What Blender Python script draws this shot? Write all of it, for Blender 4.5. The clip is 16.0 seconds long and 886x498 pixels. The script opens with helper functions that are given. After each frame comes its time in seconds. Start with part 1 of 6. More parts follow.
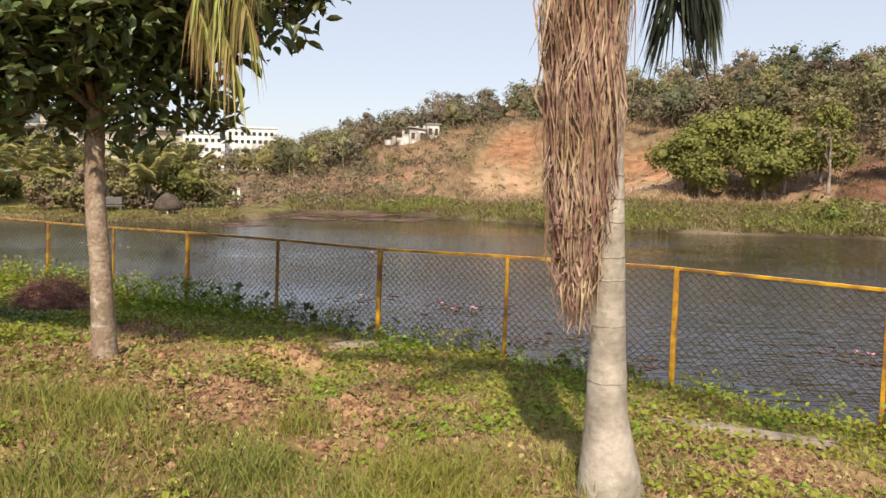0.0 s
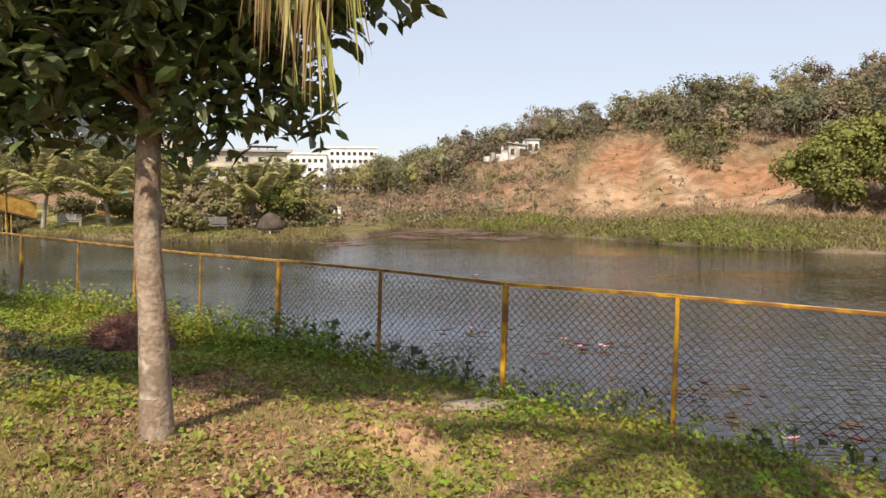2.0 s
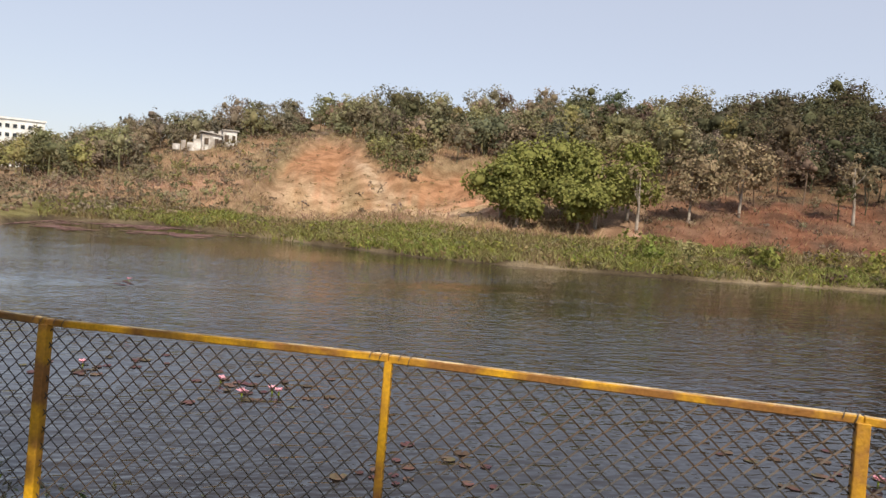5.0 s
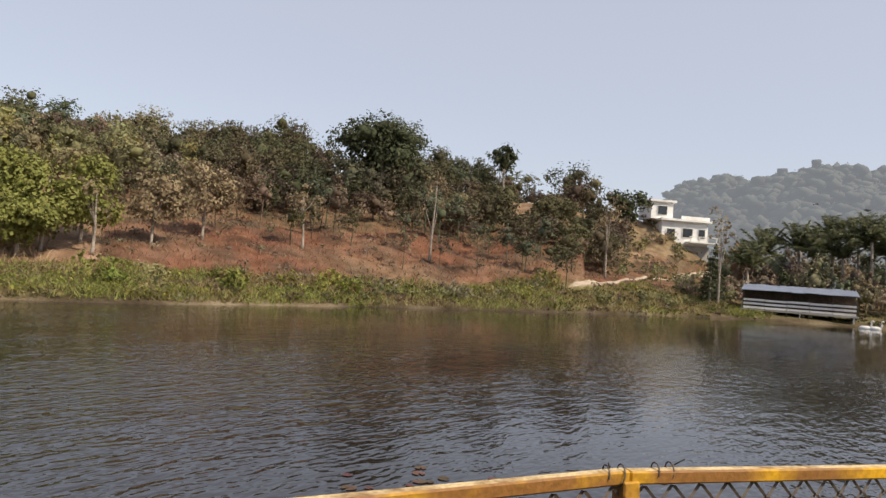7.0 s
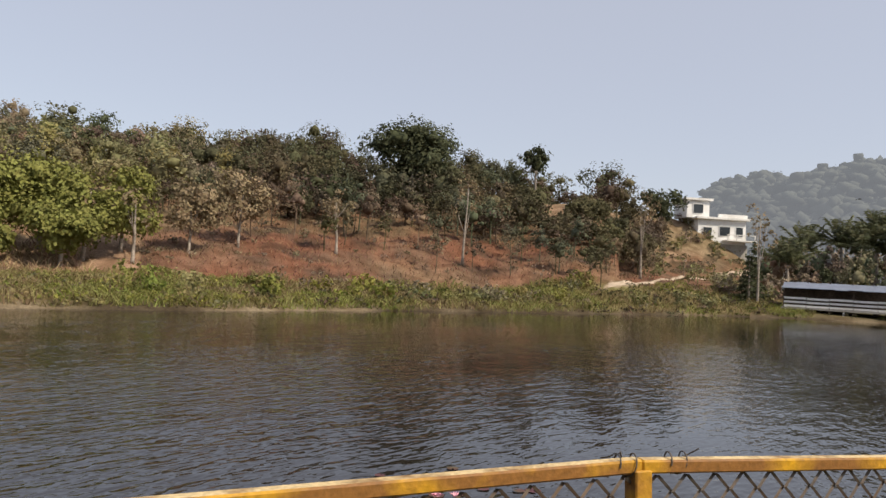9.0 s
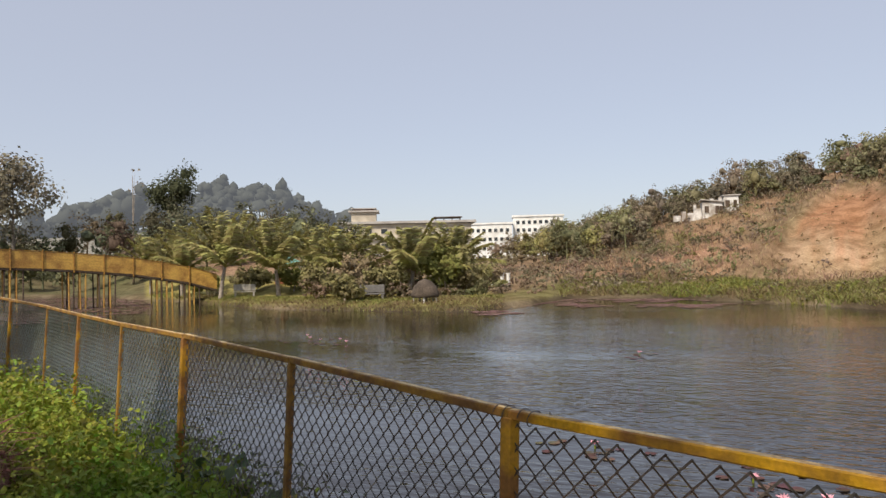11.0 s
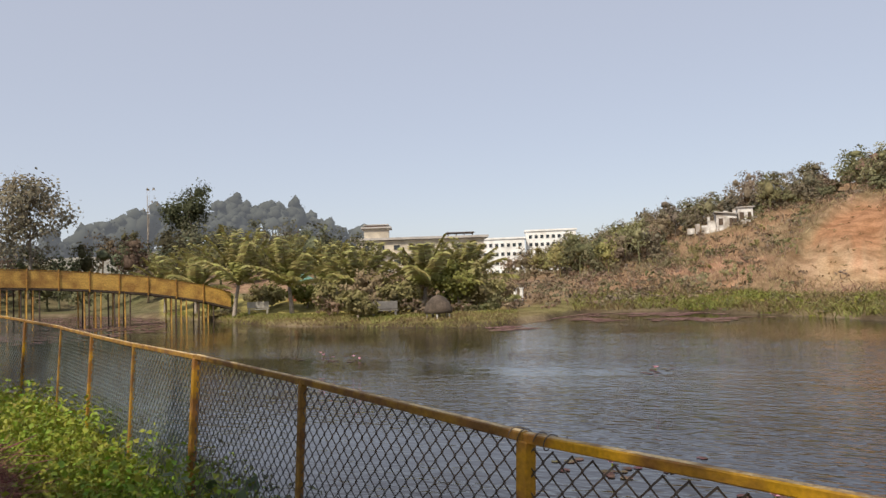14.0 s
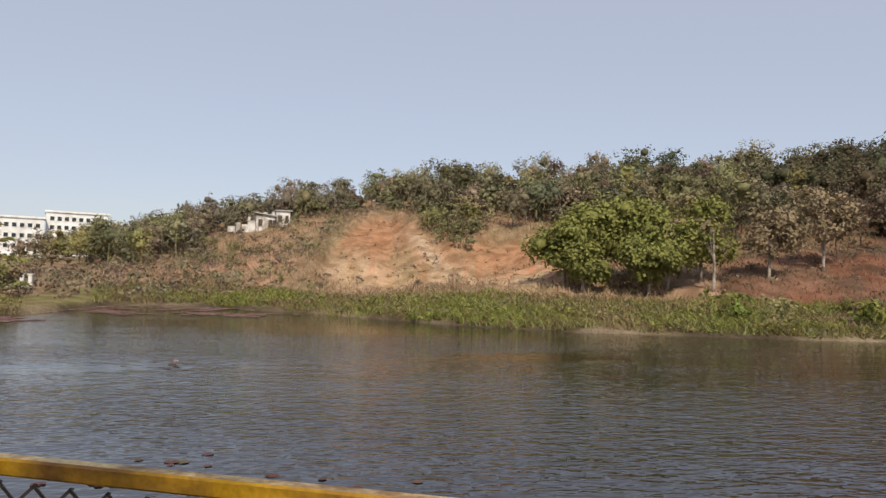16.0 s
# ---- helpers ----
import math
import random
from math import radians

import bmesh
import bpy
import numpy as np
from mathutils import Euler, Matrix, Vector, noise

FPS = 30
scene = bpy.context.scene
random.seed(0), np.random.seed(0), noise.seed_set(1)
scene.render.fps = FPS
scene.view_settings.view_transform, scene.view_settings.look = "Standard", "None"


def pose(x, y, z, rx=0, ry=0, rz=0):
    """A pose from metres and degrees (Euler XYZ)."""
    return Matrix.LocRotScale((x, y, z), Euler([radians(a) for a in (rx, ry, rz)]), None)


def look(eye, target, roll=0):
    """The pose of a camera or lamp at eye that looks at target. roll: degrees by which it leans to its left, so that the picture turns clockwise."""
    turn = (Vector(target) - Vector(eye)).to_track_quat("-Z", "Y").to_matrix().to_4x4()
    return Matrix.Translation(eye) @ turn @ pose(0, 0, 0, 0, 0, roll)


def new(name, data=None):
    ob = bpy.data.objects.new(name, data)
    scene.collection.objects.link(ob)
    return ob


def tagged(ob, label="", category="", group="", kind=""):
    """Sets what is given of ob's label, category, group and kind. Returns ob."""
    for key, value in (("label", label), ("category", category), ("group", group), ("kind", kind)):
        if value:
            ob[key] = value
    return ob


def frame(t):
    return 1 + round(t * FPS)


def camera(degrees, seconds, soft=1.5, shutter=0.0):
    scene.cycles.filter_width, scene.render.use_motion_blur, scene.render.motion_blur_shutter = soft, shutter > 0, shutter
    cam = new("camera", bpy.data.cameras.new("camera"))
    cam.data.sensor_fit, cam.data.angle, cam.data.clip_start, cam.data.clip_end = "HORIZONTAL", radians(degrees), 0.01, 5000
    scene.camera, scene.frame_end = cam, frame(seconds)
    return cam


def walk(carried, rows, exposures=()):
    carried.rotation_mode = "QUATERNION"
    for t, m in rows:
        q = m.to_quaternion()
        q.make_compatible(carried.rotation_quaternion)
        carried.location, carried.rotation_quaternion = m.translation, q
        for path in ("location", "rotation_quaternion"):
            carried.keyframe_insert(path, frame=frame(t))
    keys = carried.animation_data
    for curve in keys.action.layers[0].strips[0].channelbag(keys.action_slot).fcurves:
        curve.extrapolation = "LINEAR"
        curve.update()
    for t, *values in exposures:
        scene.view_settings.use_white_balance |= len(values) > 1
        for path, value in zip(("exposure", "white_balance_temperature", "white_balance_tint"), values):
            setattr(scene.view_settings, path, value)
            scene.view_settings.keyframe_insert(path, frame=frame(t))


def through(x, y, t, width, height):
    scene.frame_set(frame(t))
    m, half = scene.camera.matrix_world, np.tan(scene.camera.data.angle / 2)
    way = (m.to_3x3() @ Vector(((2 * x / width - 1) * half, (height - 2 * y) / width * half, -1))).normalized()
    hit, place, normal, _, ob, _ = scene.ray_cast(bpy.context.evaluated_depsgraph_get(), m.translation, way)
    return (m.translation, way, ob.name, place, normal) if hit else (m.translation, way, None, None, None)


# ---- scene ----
cam = camera(64.6, 16.0)
PATH = [
    (0, (-0.035, -0.901, 2.17), (-0.033, 1.089, 1.971), 0.5),
    (0.5, (-0.098, -0.44, 2.194), (-0.199, 1.549, 2.006), -0.1),
    (1, (-0.169, 0.065, 2.162), (-0.405, 2.043, 1.991), -0.0),
    (1.5, (-0.384, 0.549, 2.18), (-0.652, 2.524, 2.015), -0.2),
    (2, (-0.521, 0.969, 2.172), (-0.793, 2.945, 2.02), -0.2),
    (2.5, (-0.496, 1.533, 2.096), (-0.747, 3.516, 2.183), 2.3),
    (3, (-0.405, 2.244, 2.046), (-0.381, 4.243, 2.098), 3.4),
    (3.2, (-0.348, 2.427, 2.052), (-0.266, 4.425, 2.053), 3.4),
    (5.3, (0.111, 4.913, 1.886), (0.875, 6.757, 1.762), 4.9),
    (5.5, (0.153, 5.155, 1.835), (1.078, 6.925, 1.734), 5.2),
    (6, (0.289, 5.689, 1.776), (1.568, 7.226, 1.813), 3.1),
    (6.5, (0.471, 6.054, 1.754), (1.915, 7.437, 1.797), 3.0),
    (7, (0.648, 6.222, 1.72), (2.355, 7.261, 1.788), 4.1),
    (7.5, (0.792, 6.29, 1.676), (2.688, 6.921, 1.759), 4.0),
    (8, (0.953, 6.35, 1.686), (2.924, 6.676, 1.781), 3.5),
    (8.2, (0.947, 6.31, 1.659), (2.921, 6.609, 1.76), 3.4),
    (10.3, (0.018, 6.063, 1.774), (-0.483, 7.999, 1.812), -0.3),
    (10.5, (-0.007, 6.059, 1.771), (-0.647, 7.953, 1.814), -0.9),
    (11, (-0.044, 6.056, 1.761), (-0.836, 7.892, 1.815), -1.4),
    (11.5, (-0.063, 6.061, 1.757), (-0.924, 7.865, 1.814), -1.6),
    (12, (-0.086, 6.056, 1.757), (-1.079, 7.791, 1.82), -1.7),
    (12.5, (-0.138, 6.016, 1.757), (-1.423, 7.547, 1.839), -1.7),
    (13, (-0.156, 6.008, 1.768), (-1.486, 7.499, 1.861), -1.4),
    (13.5, (-0.104, 6.022, 1.781), (-1.341, 7.59, 1.884), -1.5),
    (14, (-0.065, 6.116, 1.776), (-0.888, 7.936, 1.875), -2.0),
    (14.5, (-0.002, 6.145, 1.776), (-0.417, 8.099, 1.869), -2.0),
    (15, (-0.087, 6.511, 1.692), (-0.197, 8.506, 1.779), -1.2),
    (15.5, (-0.06, 6.549, 1.688), (0.150, 8.536, 1.774), -0.3),
    (16, (0.056, 6.782, 1.618), (0.471, 8.736, 1.704), 1.55),
]
walk(cam, [(t, look(eye, target, roll)) for t, eye, target, roll in PATH], [(0, 0.32, 6900, 10), (3, 0.3, 6750, 10), (5.5, 0.14, 6700, 10), (8, 0.1, 6900, 10), (10.5, -0.02, 6650, 10), (13, 0.06, 6900, 10), (14.5, -0.04, 6650, 10), (16, -0.08, 6600, 10)])

# ---- world, sun ----
SUN_ELEV, SUN_FROM = radians(46), radians(183)   # compass bearing of the sun, clockwise from +y
world = bpy.data.worlds.new("sky")
scene.world = world
world.use_nodes = True
wn = world.node_tree
sky = wn.nodes.new("ShaderNodeTexSky")
sky.sky_type, sky.sun_disc = "NISHITA", False
sky.sun_elevation, sky.sun_rotation = SUN_ELEV, SUN_FROM
sky.air_density, sky.dust_density, sky.ozone_density, sky.altitude = 1.0, 1.0, 1.0, 100
haze = wn.nodes.new("ShaderNodeMix")          # dry-season haze: the clear sky veiled by an even pale grey-blue
haze.data_type = "RGBA"
haze.inputs[0].default_value = 0.6
haze.inputs[7].default_value = (5.5, 5.75, 6.75, 1)
wn.links.new(sky.outputs["Color"], haze.inputs[6])
wn.links.new(haze.outputs[2], wn.nodes["Background"].inputs["Color"])
wn.nodes["Background"].inputs["Strength"].default_value = 0.12
sun = new("sun", bpy.data.lights.new("sun", "SUN"))
sun.data.energy, sun.data.angle, sun.data.color = 4.4, radians(0.9), (1.0, 0.91, 0.78)
to_sun = Vector((math.sin(SUN_FROM) * math.cos(SUN_ELEV), math.cos(SUN_FROM) * math.cos(SUN_ELEV), math.sin(SUN_ELEV)))
sun.matrix_world = look(to_sun * 50, (0, 0, 0))

rng = np.random.default_rng(7)


# ---- materials ----
def material(name, colour, rough=0.8, metal=0.0, vary=0.25, scale=3.0, fine=40.0, bump=0.3, second=None, amount=0.5, tint="", rand=0.0, spec=0.3, through=0.0, coords="Object"):
    """Principled with two scales of noise: colour varied towards second, fine relief."""
    m = bpy.data.materials.new(name)
    m.use_nodes = True
    n, l = m.node_tree.nodes, m.node_tree.links
    b = n["Principled BSDF"]
    b.inputs["Roughness"].default_value, b.inputs["Metallic"].default_value = rough, metal
    b.inputs["Specular IOR Level"].default_value = spec
    tc = n.new("ShaderNodeTexCoord")
    big, small = n.new("ShaderNodeTexNoise"), n.new("ShaderNodeTexNoise")
    big.inputs["Scale"].default_value, small.inputs["Scale"].default_value = scale, fine
    big.inputs["Detail"].default_value, small.inputs["Detail"].default_value = 4, 5
    for k in (big, small):
        l.new(tc.outputs[coords], k.inputs["Vector"])
    ramp = n.new("ShaderNodeMapRange")
    ramp.inputs["From Min"].default_value, ramp.inputs["From Max"].default_value = 0.6 - amount * 0.4, 0.8 - amount * 0.4
    l.new(big.outputs["Fac"], ramp.inputs["Value"])
    mix = n.new("ShaderNodeMix")
    mix.data_type = "RGBA"
    mix.inputs[6].default_value = (*colour, 1)
    mix.inputs[7].default_value = (*(second or tuple(c * (1 - vary) for c in colour)), 1)
    l.new(ramp.outputs["Result"], mix.inputs[0])
    if tint:
        at = n.new("ShaderNodeAttribute")
        at.attribute_name = tint
        l.new(at.outputs["Color"], mix.inputs[6])
        dark = n.new("ShaderNodeMix")
        dark.data_type, dark.blend_type = "RGBA", "MULTIPLY"
        dark.inputs[0].default_value = 1.0
        dark.inputs[7].default_value = (*(second or (1 - vary,) * 3), 1)
        l.new(at.outputs["Color"], dark.inputs[6])
        l.new(dark.outputs[2], mix.inputs[7])
    val = n.new("ShaderNodeMapRange")
    val.inputs["From Min"].default_value, val.inputs["From Max"].default_value = 0.3, 0.7
    val.inputs["To Min"].default_value, val.inputs["To Max"].default_value = 1 - vary, 1 + vary
    l.new(small.outputs["Fac"], val.inputs["Value"])
    hsv = n.new("ShaderNodeHueSaturation")
    l.new(mix.outputs[2], hsv.inputs["Color"])
    l.new(val.outputs["Result"], hsv.inputs["Value"])
    if rand:
        geo = n.new("ShaderNodeNewGeometry")
        hv = n.new("ShaderNodeMapRange")
        hv.inputs["To Min"].default_value, hv.inputs["To Max"].default_value = 0.5 - rand * 0.08, 0.5 + rand * 0.05
        l.new(geo.outputs["Random Per Island"], hv.inputs["Value"])
        l.new(hv.outputs["Result"], hsv.inputs["Hue"])
        vv = n.new("ShaderNodeMath")
        vv.operation = "MULTIPLY_ADD"
        vv.inputs[1].default_value, vv.inputs[2].default_value = rand * 0.9, 1 - rand * 0.45
        l.new(geo.outputs["Random Per Island"], vv.inputs[0])
        mm = n.new("ShaderNodeMath")
        mm.operation = "MULTIPLY"
        l.new(vv.outputs[0], mm.inputs[0])
        l.new(val.outputs["Result"], mm.inputs[1])
        l.new(mm.outputs[0], hsv.inputs["Value"])
    l.new(hsv.outputs["Color"], b.inputs["Base Color"])
    if bump:
        bp = n.new("ShaderNodeBump")
        bp.inputs["Strength"].default_value, bp.inputs["Distance"].default_value = bump, 0.02
        l.new(small.outputs["Fac"], bp.inputs["Height"])
        l.new(bp.outputs["Normal"], b.inputs["Normal"])
    if through:
        tr = n.new("ShaderNodeBsdfTranslucent")
        ms = n.new("ShaderNodeMixShader")
        ms.inputs[0].default_value = through
        l.new(hsv.outputs["Color"], tr.inputs["Color"])
        l.new(b.outputs[0], ms.inputs[1])
        l.new(tr.outputs[0], ms.inputs[2])
        l.new(ms.outputs[0], n["Material Output"].inputs["Surface"])
    return m


M_ground = material("earth_and_turf", (0.2, 0.15, 0.08), 0.95, vary=0.35, scale=0.8, fine=9, bump=0.9, tint="soil", second=(0.66, 0.62, 0.58), spec=0.1)
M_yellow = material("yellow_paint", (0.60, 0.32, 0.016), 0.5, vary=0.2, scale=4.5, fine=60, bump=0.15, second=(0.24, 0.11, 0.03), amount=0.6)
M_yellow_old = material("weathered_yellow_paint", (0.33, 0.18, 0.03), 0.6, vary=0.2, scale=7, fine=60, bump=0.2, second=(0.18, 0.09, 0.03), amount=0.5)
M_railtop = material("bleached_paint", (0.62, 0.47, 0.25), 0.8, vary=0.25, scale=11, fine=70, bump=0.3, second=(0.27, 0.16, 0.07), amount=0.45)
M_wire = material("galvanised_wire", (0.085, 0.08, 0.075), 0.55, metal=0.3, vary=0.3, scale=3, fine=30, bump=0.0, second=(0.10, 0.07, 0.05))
# same wire on far panels, its paler look from afar put into the colour
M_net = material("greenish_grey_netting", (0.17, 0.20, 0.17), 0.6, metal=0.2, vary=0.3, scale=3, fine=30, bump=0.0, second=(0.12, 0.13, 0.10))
M_bark = material("grey_brown_bark", (0.26, 0.185, 0.13), 0.9, vary=0.3, scale=6, fine=30, bump=0.8, second=(0.36, 0.285, 0.215), amount=0.4)
M_palmbark = material("grey_palm_bark", (0.46, 0.40, 0.335), 0.85, vary=0.12, scale=4, fine=25, bump=0.5, second=(0.29, 0.25, 0.20), amount=0.5)
M_farbark = material("pale_bark", (0.34, 0.29, 0.24), 0.9, vary=0.3, scale=2, fine=9, bump=0.3)
M_leaf = material("glossy_green_leaf", (0.105, 0.135, 0.045), 0.42, vary=0.15, scale=2, fine=20, bump=0.0, rand=0.7, spec=0.5, through=0.12)
M_canopy = material("hill_foliage", (0.13, 0.13, 0.06), 0.85, vary=0.35, scale=0.25, fine=2.6, bump=0.0, tint="tone", second=(0.82, 0.84, 0.84), rand=0.2, spec=0.05, through=0.28)
# far leaf colours, lifted and greyed to put haze into them
M_far_green = material("hazed_green_leaf", (0.31, 0.285, 0.12), 0.8, vary=0.3, scale=0.12, fine=1.5, bump=0.0, rand=0.2, second=(0.15, 0.125, 0.07), spec=0.1, through=0.25)
M_far_dark = material("dark_green_leaf", (0.09, 0.10, 0.055), 0.8, vary=0.3, scale=0.12, fine=1.5, bump=0.0, rand=0.2, spec=0.1, through=0.25)
M_far_bright = material("fresh_green_leaf", (0.24, 0.245, 0.07), 0.7, vary=0.3, scale=0.2, fine=1.5, bump=0.0, rand=0.2, spec=0.15, through=0.25)


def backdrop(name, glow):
    """Wooded hills far off; the bright haze before them is added as emission."""
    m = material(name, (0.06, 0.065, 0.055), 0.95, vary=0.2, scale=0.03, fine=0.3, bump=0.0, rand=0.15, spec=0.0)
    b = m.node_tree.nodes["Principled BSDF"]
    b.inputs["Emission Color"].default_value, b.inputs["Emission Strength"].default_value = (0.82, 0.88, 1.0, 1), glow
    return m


M_backdrop, M_backdrop_low = backdrop("haze_glow_hill", 0.2), backdrop("haze_glow_low_hill", 0.115)
M_far_dry = material("dry_brown_leaf", (0.36, 0.28, 0.17), 0.9, vary=0.3, scale=0.12, fine=1.5, bump=0.0, rand=0.2, second=(0.15, 0.125, 0.075), spec=0.1, through=0.25)
M_palmleaf = material("palm_leaflet", (0.36, 0.34, 0.12), 0.55, vary=0.2, scale=1, fine=10, bump=0.0, rand=0.4, spec=0.3, through=0.25)
M_deadfrond = material("dry_palm_leaf", (0.46, 0.325, 0.235), 0.85, vary=0.25, scale=3, fine=20, bump=0.2, rand=0.6, second=(0.27, 0.175, 0.11))
M_straw = material("dry_straw_grass", (0.34, 0.245, 0.12), 0.85, vary=0.25, scale=1.5, fine=15, bump=0.0, rand=0.4, second=(0.30, 0.24, 0.10))
M_grass = material("grass_blade", (0.25, 0.235, 0.05), 0.7, vary=0.2, scale=1.2, fine=15, bump=0.0, rand=0.8, second=(0.34, 0.26, 0.12), amount=0.55, spec=0.2, through=0.2)
M_weed = material("green_weed_leaf", (0.165, 0.25, 0.022), 0.55, vary=0.2, scale=1.0, fine=15, bump=0.0, rand=0.5, second=(0.25, 0.26, 0.035), spec=0.3, through=0.2)
M_litter = material("dead_leaf", (0.33, 0.235, 0.12), 0.9, vary=0.3, scale=2, fine=20, bump=0.2, rand=1.0, second=(0.28, 0.17, 0.09))


def water_material():
    """Brown pond water: short wind ripples in drifting patches, calmer towards the far bank."""
    m = bpy.data.materials.new("pond_water")
    m.use_nodes = True
    n, l = m.node_tree.nodes, m.node_tree.links
    b = n["Principled BSDF"]
    b.inputs["Base Color"].default_value = (0.018, 0.014, 0.012, 1)
    b.inputs["Roughness"].default_value, b.inputs["IOR"].default_value = 0.02, 1.33
    b.inputs["Specular IOR Level"].default_value = 1.0
    geo = n.new("ShaderNodeNewGeometry")

    def sums(op, a, c):
        k = n.new("ShaderNodeMath")
        k.operation = op
        for i, v in enumerate((a, c)):
            if isinstance(v, (int, float)):
                k.inputs[i].default_value = v
            else:
                l.new(v, k.inputs[i])
        return k.outputs[0]

    def waves(turn, sx, sy, scale, detail):
        mp, tx = n.new("ShaderNodeMapping"), n.new("ShaderNodeTexNoise")
        mp.inputs["Rotation"].default_value, mp.inputs["Scale"].default_value = (0, 0, radians(turn)), (sx, sy, 1)
        tx.inputs["Scale"].default_value, tx.inputs["Detail"].default_value = scale, detail
        l.new(geo.outputs["Position"], mp.inputs["Vector"])
        l.new(mp.outputs["Vector"], tx.inputs["Vector"])
        return tx.outputs["Fac"]

    def span(x, lo, hi, a, c):
        k = n.new("ShaderNodeMapRange")
        for name, v in zip(("From Min", "From Max", "To Min", "To Max"), (lo, hi, a, c)):
            k.inputs[name].default_value = v
        l.new(x, k.inputs["Value"])
        return k.outputs["Result"]

    ripple = sums("ADD", waves(38, 0.6, 1.5, 4.2, 1.0), sums("MULTIPLY", waves(20, 0.7, 1.4, 9.5, 1.0), 0.38))
    ripple = sums("ADD", ripple, sums("MULTIPLY", waves(70, 0.8, 1.3, 1.5, 0.5), 0.7))
    off = n.new("ShaderNodeVectorMath")
    off.operation = "DISTANCE"
    off.inputs[1].default_value = (0, 6, WATER)
    l.new(geo.outputs["Position"], off.inputs[0])
    patch = span(waves(60, 0.5, 1.6, 0.11, 2.0), 0.36, 0.62, 0.3, 1.25)
    calm = span(off.outputs["Value"], 25, 33, 1.0, 0.4)
    bp = n.new("ShaderNodeBump")
    bp.inputs["Strength"].default_value, bp.inputs["Distance"].default_value = 1.0, 0.030
    l.new(sums("MULTIPLY", ripple, sums("MULTIPLY", patch, calm)), bp.inputs["Height"])
    l.new(bp.outputs["Normal"], b.inputs["Normal"])
    return m


WATER = -0.6
M_water = water_material()


# ---- helpers of this scene ----
def mesh_object(name, verts, faces, mat, parent=None, label="", smooth=False):
    """One mesh object from arrays or a bmesh's lists."""
    me = bpy.data.meshes.new(name)
    if isinstance(faces, np.ndarray):
        verts = np.asarray(verts, np.float32)
        me.vertices.add(len(verts))
        me.vertices.foreach_set("co", verts.ravel())
        me.loops.add(faces.size)
        me.loops.foreach_set("vertex_index", faces.astype(np.int32).ravel())
        me.polygons.add(len(faces))
        me.polygons.foreach_set("loop_start", np.arange(0, faces.size, faces.shape[1], dtype=np.int32))
        me.update(calc_edges=True)
        me.shade_flat()
    else:
        me.from_pydata(verts.tolist() if hasattr(verts, "tolist") else verts, [], faces)
    if smooth:
        me.polygons.foreach_set("use_smooth", [True] * len(me.polygons))
    me.update()
    for k in mat if isinstance(mat, (list, tuple)) else (mat,):
        me.materials.append(k)
    ob = new(name, me)
    if parent:
        ob.parent = parent
    if label:
        ob["label"] = label
    return ob


def part(name, bm, mat, parent, label="", smooth=False):
    me = bpy.data.meshes.new(name)
    bm.to_mesh(me)
    bm.free()
    if smooth:
        me.polygons.foreach_set("use_smooth", [True] * len(me.polygons))
    me.materials.append(mat)
    ob = new(name, me)
    ob.parent = parent
    if label:
        ob["label"] = label
    return ob


def thing(name, at, label, category, group="", kind="", rz=0.0):
    return tagged(place(new(name), at, rz), label, category, group, kind)


def place(ob, at, rz=0.0):
    ob.matrix_basis = pose(*at, 0, 0, rz)
    return ob


def box(bm, centre, size, rot=None, bevel=0.0):
    m = Matrix.Translation(centre) @ (rot or Matrix.Identity(4)) @ Matrix.Diagonal((*size, 1))
    got = bmesh.ops.create_cube(bm, size=1, matrix=m)
    if bevel:
        edges = list({e for v in got["verts"] for e in v.link_edges})
        bmesh.ops.bevel(bm, geom=edges, offset=bevel, segments=1, affect="EDGES")
    return bm


def tube(points, radii, sides=6, cap=True):
    """A tapered tube along points, as vertex and face lists."""
    pts = [Vector(p) for p in points]
    verts, faces = [], []
    ref = Vector((0.31, 0.95, 0.02)).normalized()
    for i, p in enumerate(pts):
        d = (pts[min(i + 1, len(pts) - 1)] - pts[max(i - 1, 0)]).normalized()
        if abs(d.dot(ref)) > 0.95:
            ref = Vector((0.95, 0.1, 0.3)).normalized()
        u = d.cross(ref).normalized()
        v = d.cross(u)
        for k in range(sides):
            a = 2 * math.pi * k / sides
            verts.append(tuple(p + radii[i] * (math.cos(a) * u + math.sin(a) * v)))
    for i in range(len(pts) - 1):
        for k in range(sides):
            k2 = (k + 1) % sides
            faces.append((i * sides + k, i * sides + k2, (i + 1) * sides + k2, (i + 1) * sides + k))
    if cap:
        faces.append(tuple(range(sides))[::-1])
        faces.append(tuple((len(pts) - 1) * sides + k for k in range(sides)))
    return verts, faces


def joined(pieces):
    verts, faces = [], []
    for v, f in pieces:
        k = len(verts)
        verts += v
        faces += [tuple(i + k for i in p) for p in f]
    return verts, faces


